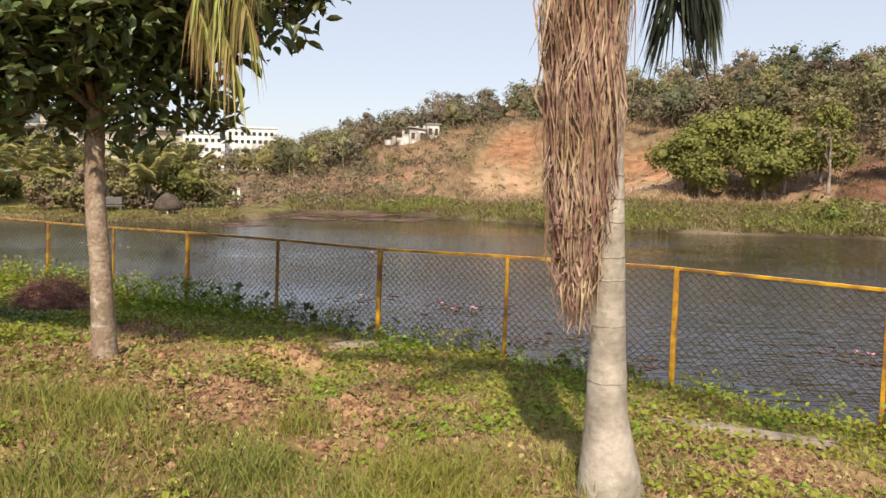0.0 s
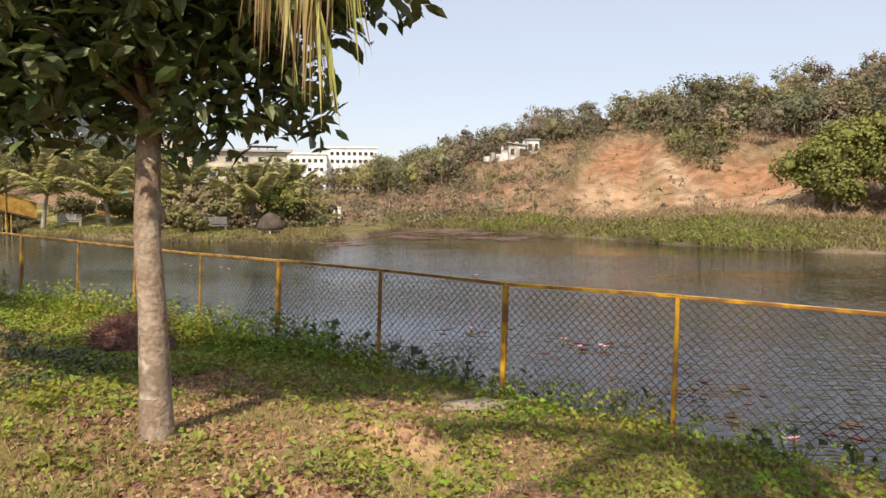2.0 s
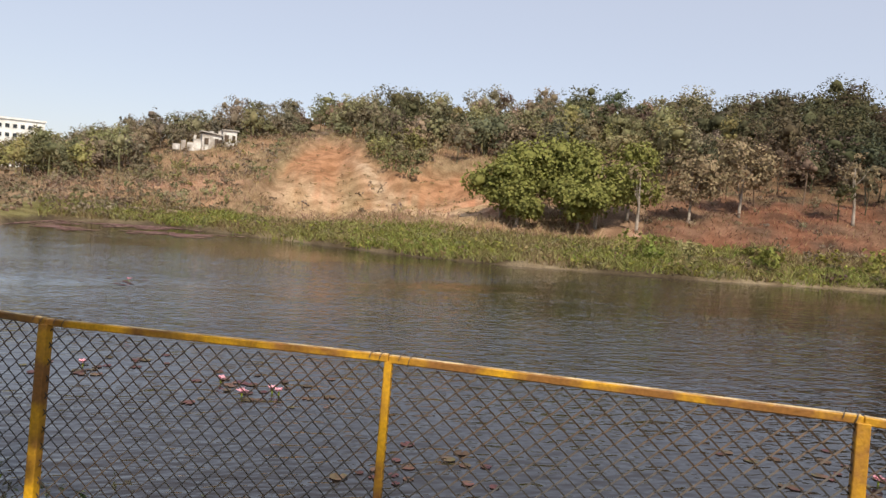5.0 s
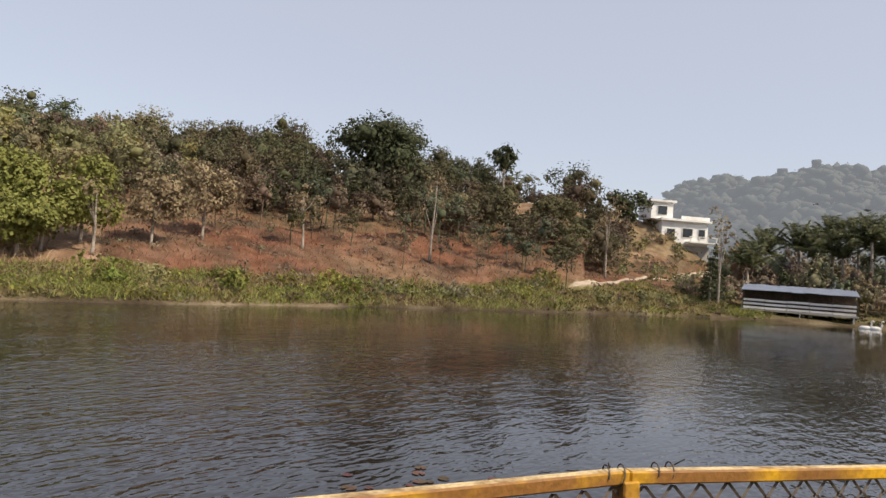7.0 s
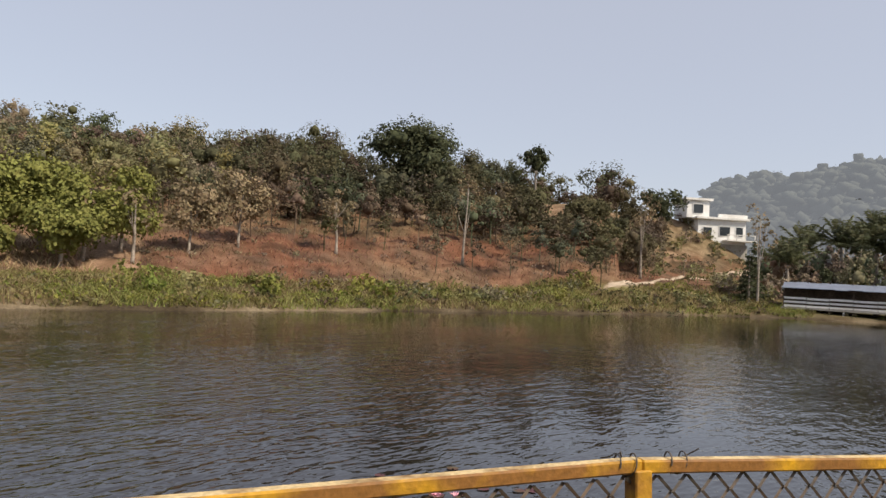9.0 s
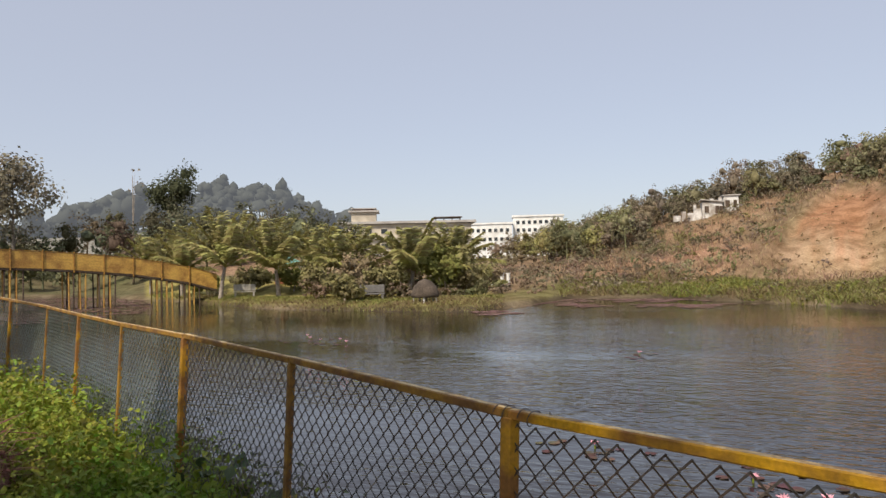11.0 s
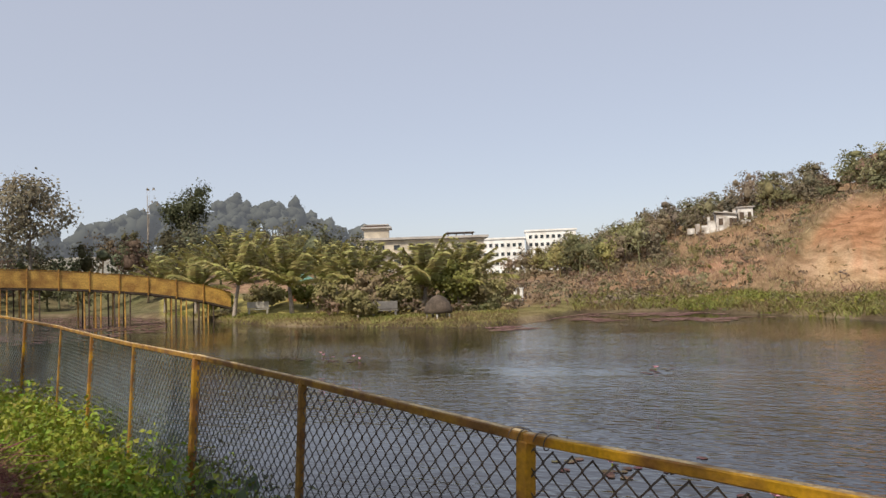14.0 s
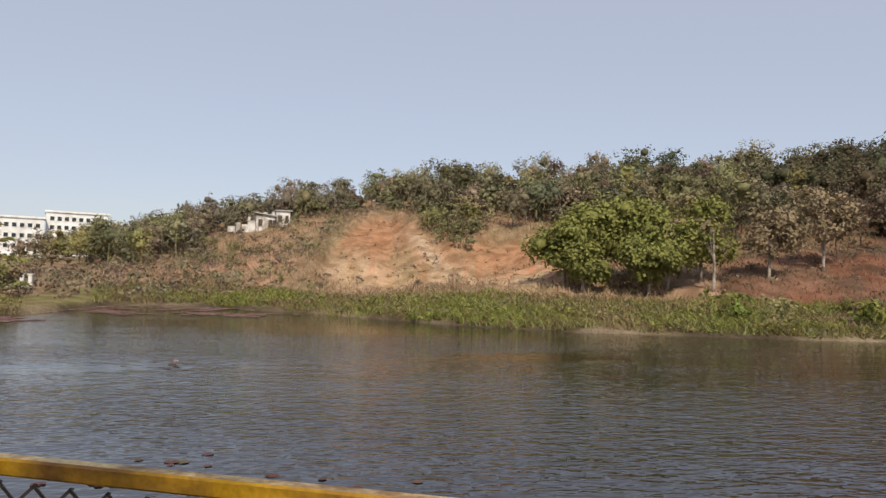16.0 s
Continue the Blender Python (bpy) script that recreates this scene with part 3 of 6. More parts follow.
# ---- trees ----
def tree(name, label, base, height, radius, lobes, leaf, count, mat, bark=None, seed=1, group="", forks=5, clear=0.35, aspect=0.55, bend=0.3, top=None, dense=True):
    """A tapered trunk with limbs and a crown of leaves over the lobes, given from the tree's foot."""
    rnd = np.random.default_rng(seed)
    t = thing(name, base, label, "tree", group)
    pts, rad = [], []
    head = Vector(top or (rnd.uniform(-bend, bend), rnd.uniform(-bend, bend), height * 0.8))
    for k in range(8):
        f = k / 7
        pts.append(Vector((head.x * f ** 1.5 + 0.03 * height * 0.2 * math.sin(5 * f + seed), head.y * f ** 1.5, -0.25 + (head.z + 0.25) * f)))
        rad.append(radius * (1.25 if k == 0 else 1.0 - 0.75 * f))
    pieces = [tube(pts, rad, 10)]
    for k in range(forks):
        lo = lobes[k % len(lobes)]
        f = clear + (0.85 - clear) * (k + 0.5) / forks
        s = pts[int(f * 7)]
        e = Vector(lo[:3]) + Vector(rnd.normal(size=3) * 0.3 * min(lo[3:]))
        mid = s.lerp(e, 0.5) + Vector((0, 0, -0.08 * (e - s).length))
        r0 = radius * (1 - 0.75 * f) * 0.6
        pieces.append(tube([s, mid, e], [r0, r0 * 0.6, r0 * 0.15], 6))
    v, f = joined(pieces)
    mesh_object("trunk", v, f, bark or M_farbark, t, smooth=True)
    c, d = sprays(lobes, count, rnd)
    leaves = leaf_cloud(c, leaf, rnd, 0.75, out=d, facing=0.45)
    v, f = merge([foliage_mass(lobes, rnd, 2, 0.45), leaves]) if dense else leaves
    mesh_object("crown", v, f, mat, t, smooth=True)
    return t


def rough_lobes(rnd, width, low, high, n=6):
    """A rounded crown: one main lobe and smaller ones budding from it."""
    tall, mid = (high - low) / 2, (high + low) / 2
    out = [(0, 0, mid - 0.05 * tall, width * 0.32, width * 0.32, tall * 0.72)]
    for k in range(n - 1):
        a = rnd.uniform(0, 6.28)
        e = rnd.uniform(-0.75, 1.25)
        s = rnd.uniform(0.13, 0.27)
        out.append((math.cos(a) * math.cos(e) * width * 0.34, math.sin(a) * math.cos(e) * width * 0.34, mid + math.sin(e) * tall * 0.66, width * s, width * s, min(tall * 0.42, width * s)))
    return out


def polar(a, r, lift=0.0):
    x, y = r * math.sin(radians(a)), 6 + r * math.cos(radians(a))
    return x, y, ground_height(x, y) + lift


def frond(points, leaflet, count, rnd, hang=0.5, taper=0.5, width=0.06, across=(0, 0, 1.0)):
    """Leaflets along a palm frond's midrib: vertex and face arrays, and the midrib's tube."""
    pts = np.array(points, float)
    seg = np.r_[0, np.cumsum(np.linalg.norm(np.diff(pts, axis=0), axis=1))]
    f = np.linspace(0.12, 1.0, count)
    at = np.stack([np.interp(f * seg[-1], seg, pts[:, k]) for k in range(3)], 1)
    nxt = np.stack([np.interp(np.minimum(1, f + 0.03) * seg[-1], seg, pts[:, k]) for k in range(3)], 1)
    prv = np.stack([np.interp((f - 0.03) * seg[-1], seg, pts[:, k]) for k in range(3)], 1)
    d = nxt - prv
    d /= np.linalg.norm(d, axis=1, keepdims=True) + 1e-9
    side = np.cross(d, across)
    side /= np.linalg.norm(side, axis=1, keepdims=True) + 1e-6
    vs, fs = [], []
    for s in (1, -1):
        n = len(f)
        go = side * s * (0.9 - 0.3 * hang) + d * 0.55 + np.array((0, 0, -1.0)) * hang + rnd.normal(size=(n, 3)) * 0.13
        go /= np.linalg.norm(go, axis=1, keepdims=True)
        ln = (leaflet * (1 - taper * np.abs(f - 0.45) * 1.6) * rnd.uniform(0.8, 1.15, n))[:, None]
        w = np.cross(go, rnd.normal(size=(n, 3)) * 0.25 + d)
        w /= np.linalg.norm(w, axis=1, keepdims=True) + 1e-9
        w *= width * leaflet * rnd.uniform(0.7, 1.2, (n, 1))
        mid = at + go * ln * 0.55
        tip = at + go * ln + np.array((0, 0, -1.0)) * ln * 0.28 * (0.4 + hang)
        v = np.stack([at - w * 0.4, at + w * 0.4, mid + w * 0.5, mid - w * 0.5, tip], 1).reshape(-1, 3)
        k = np.arange(n)[:, None] * 5
        fs.append((np.concatenate([k + [0, 1, 2], k + [0, 2, 3], k + [3, 2, 4]], 1).reshape(-1, 3)) + sum(len(q) for q in vs))
        vs.append(v)
    return np.concatenate(vs), np.concatenate(fs)


def arch(base, heading, length, rise, drop, steps=8):
    """A frond's midrib from base, rising and drooping towards a heading (radians from +x)."""
    out = []
    for k in range(steps + 1):
        f = k / steps
        out.append((base[0] + math.cos(heading) * length * (f - 0.15 * f * f), base[1] + math.sin(heading) * length * (f - 0.15 * f * f), base[2] + rise * f - (rise + drop) * f * f))
    return out


def palm(name, label, base, height, radius, fronds, length, leaflet, seed, group="", lean=(0, 0), mat=None, count=26, rise=0.5, wide=0.16):
    rnd = np.random.default_rng(seed)
    t = thing(name, base, label, "palm tree", group)
    pts = [(lean[0] * (k / 8) ** 1.6, lean[1] * (k / 8) ** 1.6, -0.2 + (height + 0.2) * k / 8) for k in range(9)]
    v, f = tube(pts, [radius * (1.35 - 0.6 * (k / 8) ** 0.5) for k in range(9)], 8)
    mesh_object("trunk", v, f, M_farbark, t, smooth=True)
    for k in range(fronds):
        a = 2.4 * k + rnd.uniform(-0.25, 0.25)
        tilt = radians(15 + 72 * ((k + 0.5) / fronds) ** 0.55)      # low old fronds to upright young ones
        ln = length * rnd.uniform(0.85, 1.1)
        bow = rise * (1.0 - 0.7 * math.sin(tilt))
        rib = [(pts[-1][0] + math.cos(a) * ln * f * (math.cos(tilt) + 0.14 * f), pts[-1][1] + math.sin(a) * ln * f * (math.cos(tilt) + 0.14 * f), pts[-1][2] + ln * (f * math.sin(tilt) - bow * f * f * 0.8)) for f in np.linspace(0, 1, 9)]
        fv, ff = frond(rib, leaflet, count, rnd, 0.22, 0.4, wide)
        tv, tf = tube(rib, [0.035 * (1 - 0.85 * j / 8) for j in range(9)], 3, False)
        tf = [q for p in tf for q in ((p[0], p[1], p[2]), (p[0], p[2], p[3]))]
        v, f = merge([(fv, ff), (tv, tf)])
        mesh_object("frond", v, f, mat or M_palmleaf, t)
    return t


# ---- woods on the hills ----
# haze is put into these tones: paler and greyer than the leaves
OLIVE = [(0.27, 0.25, 0.125), (0.30, 0.27, 0.145), (0.22, 0.215, 0.115), (0.32, 0.295, 0.125), (0.28, 0.23, 0.15)]
DARK = [(0.15, 0.16, 0.10), (0.175, 0.175, 0.105), (0.14, 0.15, 0.10)]
DRY = [(0.33, 0.25, 0.175), (0.29, 0.215, 0.15), (0.27, 0.235, 0.15), (0.35, 0.27, 0.20)]
FRESH = [(0.29, 0.29, 0.075), (0.24, 0.26, 0.07), (0.32, 0.30, 0.09), (0.28, 0.23, 0.11)]
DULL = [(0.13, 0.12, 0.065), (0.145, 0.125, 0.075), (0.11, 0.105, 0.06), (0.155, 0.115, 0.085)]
GREY = [(0.13, 0.13, 0.105), (0.11, 0.115, 0.09), (0.15, 0.145, 0.12)]


def forest(name, label, spots, tones, leaf, per, seed, wide=(2.6, 4.2), high=(3.5, 6.5), category="woods", low=0.1, mass=1, n=8, core=0.5, odd=0.0, mat=None, kind="stuff"):
    """Many trees joined into one: short trunks and leafy crowns, each tree in a tone of its own."""
    rnd = np.random.default_rng(seed)
    arrays, shades = [], []
    for x, y, z in spots:
        k = rnd.random() ** 1.7
        h, w = high[0] + (high[1] - high[0]) * k, (wide[0] + (wide[1] - wide[0]) * (0.6 * k + 0.4 * rnd.random()))
        lobes = [(x + p[0], y + p[1], z + p[2], p[3], p[4], p[5]) for p in rough_lobes(rnd, w, h * low, h, n)]
        c, d = sprays(lobes, per, rnd, 0.72, 7)
        here = [leaf_cloud(c, leaf, rnd, 0.75, 0.7, d, 0.0, 0.45)]
        if mass and rnd.random() > odd:
            here.append(foliage_mass(lobes if kind == "structure" else lobes[:3], rnd, mass, core))
        tv, tf = tube([(x, y, z - 0.3), (x + rnd.normal() * 0.15, y, z + h * 0.4), (x + rnd.normal() * 0.3, y, z + h * 0.75)], [0.05 * w * 0.5, 0.04 * w * 0.5, 0.015], 4, False)
        here.append((tv, [q for p in tf for q in ((p[0], p[1], p[2]), (p[0], p[2], p[3]))]))
        tone = np.array(tones[int(rnd.integers(len(tones)))]) * rnd.uniform(0.85, 1.15) * rnd.uniform(0.94, 1.06, 3)
        shades.append(np.tile(np.append(tone, 1.0), (sum(len(q[0]) for q in here), 1)))
        arrays += here
    v, f = merge(arrays)
    ob = mesh_object(name, v, f, mat or M_canopy, smooth=True)
    col = ob.data.color_attributes.new("tone", "FLOAT_COLOR", "POINT")
    col.data.foreach_set("color", np.concatenate(shades).astype(np.float32).ravel())
    return tagged(ob, label, category, kind=kind)


def scatter(n, a0, a1, r0, r1, seed, keep=None, gap=0.0):
    rnd = np.random.default_rng(seed)
    out = []
    for _ in range(n * 6):
        if len(out) >= n:
            break
        a, r = rnd.uniform(a0, a1), math.sqrt(rnd.uniform(r0 * r0, r1 * r1))
        if keep and not keep(a, r, rnd):
            continue
        p = polar(a, r)
        if gap and any((p[0] - q[0]) ** 2 + (p[1] - q[1]) ** 2 < gap * gap for q in out):
            continue
        out.append(p)
    return out


WOOD_A, WOOD_R = [-14, -7, 0, 4, 7, 8.5, 10.6, 12.6, 14.2, 15.5, 20, 30, 40, 75, 78], [80, 86, 94, 96, 90, 84, 77, 70, 69, 73, 73, 70, 70, 70, 80]


def hill_wood(a, r, rnd):
    if 72.8 < a < 80 and r < 126 or -7 < a < 1.2 and r < 96:
        return False
    low = between(a, WOOD_A, WOOD_R)
    return r > low + rnd.normal() * 3 and r < between(a, RIDGE_A, RIDGE_R) + 9


def shore_gap(a, r):
    return r - between(a, SHORE_A, SHORE_R)


off_scar = lambda a, r, q: not (3 < a < 21 and r < 84) or q.random() < 0.05
not_track = lambda a, r: not (68.5 < a < 79.5 and abs(r - between(a, TRACK_A, TRACK_R)) < 2.4)
forest("hillside_woods", "haze-paled green dry-season woods covering the hill", scatter(125, 3, 40, 66, 128, 1, hill_wood, 2.6), OLIVE, 0.31, 780, 11, (2.4, 7.6), (1.8, 7.0))
forest("spur_woods", "grey-brown dry scrub trees along the spur", scatter(120, -15, 4, 80, 126, 201, hill_wood, 2.2), [(0.25, 0.21, 0.145), (0.21, 0.195, 0.12), (0.27, 0.22, 0.165), (0.24, 0.225, 0.115)], 0.26, 480, 211, (2.2, 5.0), (2.0, 5.9), odd=0.3)
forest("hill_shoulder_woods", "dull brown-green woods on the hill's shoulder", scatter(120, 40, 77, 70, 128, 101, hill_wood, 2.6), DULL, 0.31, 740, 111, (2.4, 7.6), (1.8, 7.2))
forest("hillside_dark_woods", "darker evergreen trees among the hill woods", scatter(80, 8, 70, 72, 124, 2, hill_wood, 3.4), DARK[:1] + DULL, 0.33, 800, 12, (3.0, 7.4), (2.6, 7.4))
forest("hillside_dry_woods", "brown half-bare trees on the hill", scatter(125, -14, 40, 62, 120, 3, hill_wood, 2.0), DRY + [(0.21, 0.18, 0.13)], 0.26, 400, 13, (2.4, 4.4), (2.6, 5.4), odd=0.6)
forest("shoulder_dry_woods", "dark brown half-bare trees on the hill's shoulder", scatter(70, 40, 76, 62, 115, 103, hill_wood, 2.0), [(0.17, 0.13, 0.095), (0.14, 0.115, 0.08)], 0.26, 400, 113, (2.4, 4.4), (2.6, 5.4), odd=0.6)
forest("slope_shrubs", "brown scrub on the dry red slope", scatter(420, -13, 22, 52, 104, 4, off_scar), DRY, 0.18, 70, 14, (0.9, 2.4), (0.4, 1.2), "shrubs", n=3, mass=0)
forest("slope_green_shrubs", "low green shrubs on the dry slope", scatter(90, -13, 20, 54, 100, 5, off_scar), OLIVE, 0.2, 80, 15, (1.0, 2.6), (0.7, 1.9), "shrubs", n=4, mass=0)
forest("cut_edge_bushes", "haze-paled green bushes hanging over the lip of the cut", scatter(26, 10.5, 15.2, 65.5, 75, 104, lambda a, r, q: r > between(a, CUT_A, CUT_TOP), 1.2), OLIVE, 0.24, 260, 114, (1.8, 3.6), (1.2, 3.0), "shrubs", low=0.0, mass=0)
forest("red_slope_shrubs", "leafless brown scrub on red earth", scatter(170, 33, 77, 47, 76, 6, lambda a, r, q: not_track(a, r)), DRY, 0.15, 60, 16, (0.7, 2.0), (0.3, 1.0), "shrubs", n=3, mass=0)
forest("red_slope_trees", "thin half-bare young trees on red earth", scatter(30, 33, 70, 58, 74, 7, lambda a, r, q: not_track(a, r), 3), DULL + DRY[1:2], 0.2, 220, 17, (1.8, 3.2), (3.0, 5.4), low=0.35, odd=0.8)
forest("red_slope_green_trees", "dull green young trees above the red earth", scatter(34, 34, 69, 64, 76, 27, lambda a, r, q: not_track(a, r), 2.4), DULL + DARK, 0.22, 300, 28, (2.2, 4.0), (3.0, 5.4), low=0.25)
forest("bank_weeds", "tall green weeds along the far bank", scatter(560, -13, 42, 33, 70, 8, lambda a, r, q: 0.1 < shore_gap(a, r) < 10 and not_track(a, r)), FRESH + OLIVE + DRY[:2], 0.13, 40, 18, (0.7, 2.0), (0.12, 0.6), "weeds", n=3, low=0.0, mass=0)
# the bank weeds again, with shade put into their darker tones
forest("bank_shaded_weeds", "shade-darkened green and brown weeds along the far bank", scatter(1050, 42, 116, 33, 122, 108, lambda a, r, q: 0.1 < shore_gap(a, r) < 10 and not_track(a, r)), DULL + [(0.13, 0.15, 0.04), (0.16, 0.16, 0.05)], 0.17, 50, 118, (0.7, 2.2), (0.12, 0.7), "weeds", n=3, low=0.0, mass=0)
forest("bank_fresh_weeds", "fresh green reeds along the far bank", scatter(480, -8, 50, 33, 70, 9, lambda a, r, q: 0.1 < shore_gap(a, r) < 7 + 3 * value(a, r, 6) and not_track(a, r)), FRESH, 0.13, 44, 19, (0.6, 1.9), (0.12, 0.7), "weeds", n=3, low=0.0, mass=0)
forest("bank_bushes", "rounded green bushes among the bank weeds", scatter(46, 33, 82, 36, 80, 71, lambda a, r, q: 2 < shore_gap(a, r) < 9 and not_track(a, r)), FRESH + OLIVE, 0.2, 200, 72, (1.4, 2.8), (0.7, 1.7), "shrubs", low=0.0, mass=0)
# distant woods whose material glows in place of haze
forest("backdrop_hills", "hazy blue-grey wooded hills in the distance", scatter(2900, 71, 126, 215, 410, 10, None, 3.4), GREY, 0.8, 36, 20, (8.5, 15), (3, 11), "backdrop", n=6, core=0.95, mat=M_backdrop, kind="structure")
# more of the glowing woods, added over gaps that showed dark ground
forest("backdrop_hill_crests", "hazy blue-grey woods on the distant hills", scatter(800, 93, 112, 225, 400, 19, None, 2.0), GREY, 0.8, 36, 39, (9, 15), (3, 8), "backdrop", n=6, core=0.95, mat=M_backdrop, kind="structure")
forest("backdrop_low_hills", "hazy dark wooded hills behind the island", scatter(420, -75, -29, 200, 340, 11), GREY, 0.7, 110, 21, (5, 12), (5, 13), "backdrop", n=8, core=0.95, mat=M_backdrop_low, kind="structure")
forest("trees_behind_island", "mixed trees beyond the island", scatter(190, -76, -30, 84, 150, 12, lambda a, r, q: (a < -31.5 or r < 110) and shore_gap(a, r) > 5, 2.5), DARK + DULL + OLIVE[2:3], 0.42, 400, 22, (4, 8), (3.5, 9.5), odd=0.1)
forest("low_trees_behind_island", "low shrubs and trees between island and buildings", scatter(50, -31, -13, 88, 120, 26), DRY + OLIVE, 0.26, 220, 29, (2.2, 4.0), (0.8, 1.9))
forest("dry_tufts", "pale dry grass tufts on the bare red cut", scatter(420, 1, 24, 46, 84, 43), [(0.42, 0.32, 0.17), (0.36, 0.26, 0.14)], 0.12, 26, 44, (0.4, 1.0), (0.15, 0.4), "grass", mass=0)
forest("cove_scrub", "brown scrub round the weedy cove", scatter(230, -19, -6, 47, 84, 41, lambda a, r, q: shore_gap(a, r) > 1), DRY, 0.2, 60, 42, (1.2, 2.8), (0.3, 1.0), "shrubs", n=4, mass=0)
forest("trees_before_the_blocks", "haze-paled trees in front of the white block", scatter(18, -19.5, -13, 98, 130, 91, None, 2.5), OLIVE + DRY, 0.28, 420, 92, (3.2, 5.2), (3.0, 5.4), low=0.15)
forest("roadside_trees", "dry roadside trees at the hill's foot", scatter(24, -15.5, -8.5, 80, 100, 13, None, 2.5), OLIVE, 0.25, 460, 23, (3, 4.8), (4.0, 6.4), low=0.25)
forest("villa_scrub", "brown and green scrub below the villa", scatter(230, 70, 81.5, 78, 116, 81, lambda a, r, q: not_track(a, r) and shore_gap(a, r) > 6), DRY + OLIVE, 0.24, 110, 82, (1.4, 3.2), (0.6, 2.2), "shrubs", n=5, mass=0)
forest("island_undergrowth", "low mixed bushes over the island", scatter(95, -47, -18.5, 46, 66, 83, lambda a, r, q: shore_gap(a, r) > 4.5 and not (-41 < a < -33.5 and r < 67)), OLIVE + DRY, 0.2, 260, 84, (1.4, 2.8), (0.5, 1.6), "shrubs", low=0.0, mass=0)
forest("park_trees", "row of park trees on the far lawn", scatter(70, 94, 128, 120, 160, 14, lambda a, r, q: shore_gap(a, r) > 12), DARK, 0.42, 440, 24, (6.5, 11.0), (6.0, 9.5), low=0.05)
forest("palm_grove_underwood", "brown and green thicket behind the boat shed", scatter(170, 80.5, 101, 86, 118, 25, lambda a, r, q: shore_gap(a, r) > 7), DRY[1:] + DARK + [(0.17, 0.13, 0.10)], 0.33, 280, 25, (2.8, 5.2), (3.0, 7.4))

# big trees of the far bank
def place_tree(name, label, a, r, height, width, low, mat, count, leaf, seed, radius=0.22, group="", n=8, clear=0.3, dense=True):
    rnd = np.random.default_rng(seed)
    return tree(name, label, polar(a, r), height, radius, rough_lobes(rnd, width, low, height, n), leaf, count, mat, seed=seed, group=group, clear=clear, dense=dense)


place_tree("spreading_tree", "large dark green spreading tree on the hill", 53.2, 82, 10.3, 12.0, 2.2, M_far_dark, 8000, 0.34, 31, 0.35, n=14)
place_tree("round_tree", "round dark tree at the ridge's end", 63.3, 92, 8.5, 4.2, 3.5, M_far_dark, 900, 0.35, 32)
place_tree("slanting_tree", "dark tree near the white villa", 73.2, 99, 9.0, 6.6, 3.5, M_far_dark, 1500, 0.38, 33)
place_tree("ridge_tree", "lone slender dark tree on the ridge", 69.2, 150, 13, 4.0, 6.0, M_far_dark, 500, 0.6, 34)
for k, (a, r, h, w) in enumerate(((21.6, 48, 4.6, 5.0), (24.0, 49.5, 5.6, 5.6), (26.6, 50, 5.9, 5.8), (29.4, 48.5, 5.4, 5.4), (31.8, 51, 5.6, 4.6), (28, 46.5, 3.6, 4.2), (23, 46.3, 3.2, 4.0))):
    place_tree("leafy_tree", "bright green leafy tree at the water's far bank", a, r, h, w, 0.4, M_far_bright, 3600, 0.24, 40 + k, 0.14, "bright thicket", 9)
for k, (a, r, h, w, low) in enumerate(((36.5, 52, 5.0, 4.6, 1.2), (40, 56, 5.6, 5, 1.5))):
    place_tree("hazed_tree", "brownish green haze-paled tree on the bank", a, r, h, w, low, M_far_dry, 2400, 0.26, 50 + k, 0.12, "dusty trees", dense=False)
for k, (a, r, h) in enumerate(((57.8, 62, 8.4), (71.8, 74, 9.5), (32.7, 47.5, 4.6), (47.6, 58, 5.2), (80.2, 74, 11.0))):
    place_tree("pale_trunk_tree", "slender tree with pale trunk and sparse brown crown", a, r, h, 3.2, h * 0.45, M_far_dry, 260, 0.26, 60 + k, 0.13, "slender pale trees", 7, dense=False)

# ---- island and far park ----
M_farpalm = material("dark_palm_crown", (0.15, 0.16, 0.08), 0.6, vary=0.25, scale=1, fine=6, bump=0.0, rand=0.4, spec=0.2, through=0.35)
for k, (a, r, h, ln, lean) in enumerate(((-41.0, 58, 3.3, 4.5, (0.3, 0.2)), (-36.6, 56, 2.7, 3.9, (-0.3, 0.1)), (-33.6, 62, 2.4, 3.4, (0.2, 0)), (-31.0, 52, 1.8, 3.4, (0.2, 0)), (-26.1, 48, 2.3, 3.1, (0.2, 0.1)), (-43.8, 68, 2.8, 3.8, (0, 0)), (-46, 78, 3.0, 3.8, (0, 0)), (-22.5, 56, 2.2, 3.2, (0, 0)))):
    palm("coconut_palm", "yellowish green coconut palm on the island lawn", polar(a, r), h * 0.75, 0.17, 20, ln * 1.2, 0.9, 70 + k, "island palms", lean, count=44, rise=0.6)
for k, (a, r, h, w) in enumerate(((-33.0, 50, 3.0, 3.4), (-30.4, 48, 3.6, 3.8), (-28.2, 47.5, 3.0, 3.2), (-23.2, 48.5, 4.4, 4.0), (-21.6, 49, 4.0, 3.6), (-27, 54, 4.0, 4.2), (-31.8, 56, 3.4, 3.6), (-35.4, 60, 2.6, 3.2), (-38.6, 63, 2.6, 3.4), (-20.4, 52, 2.6, 3.0), (-31.4, 45, 2.2, 2.6), (-42, 66, 2.2, 3.0))):
    place_tree("island_bush", "dense green bush on the island's edge", a, r, h * 0.85, w, 0.1, (M_far_green, M_far_dry, M_far_green, M_far_bright)[k % 4], 1900, 0.24, 80 + k, 0.09, "island bushes", 10)
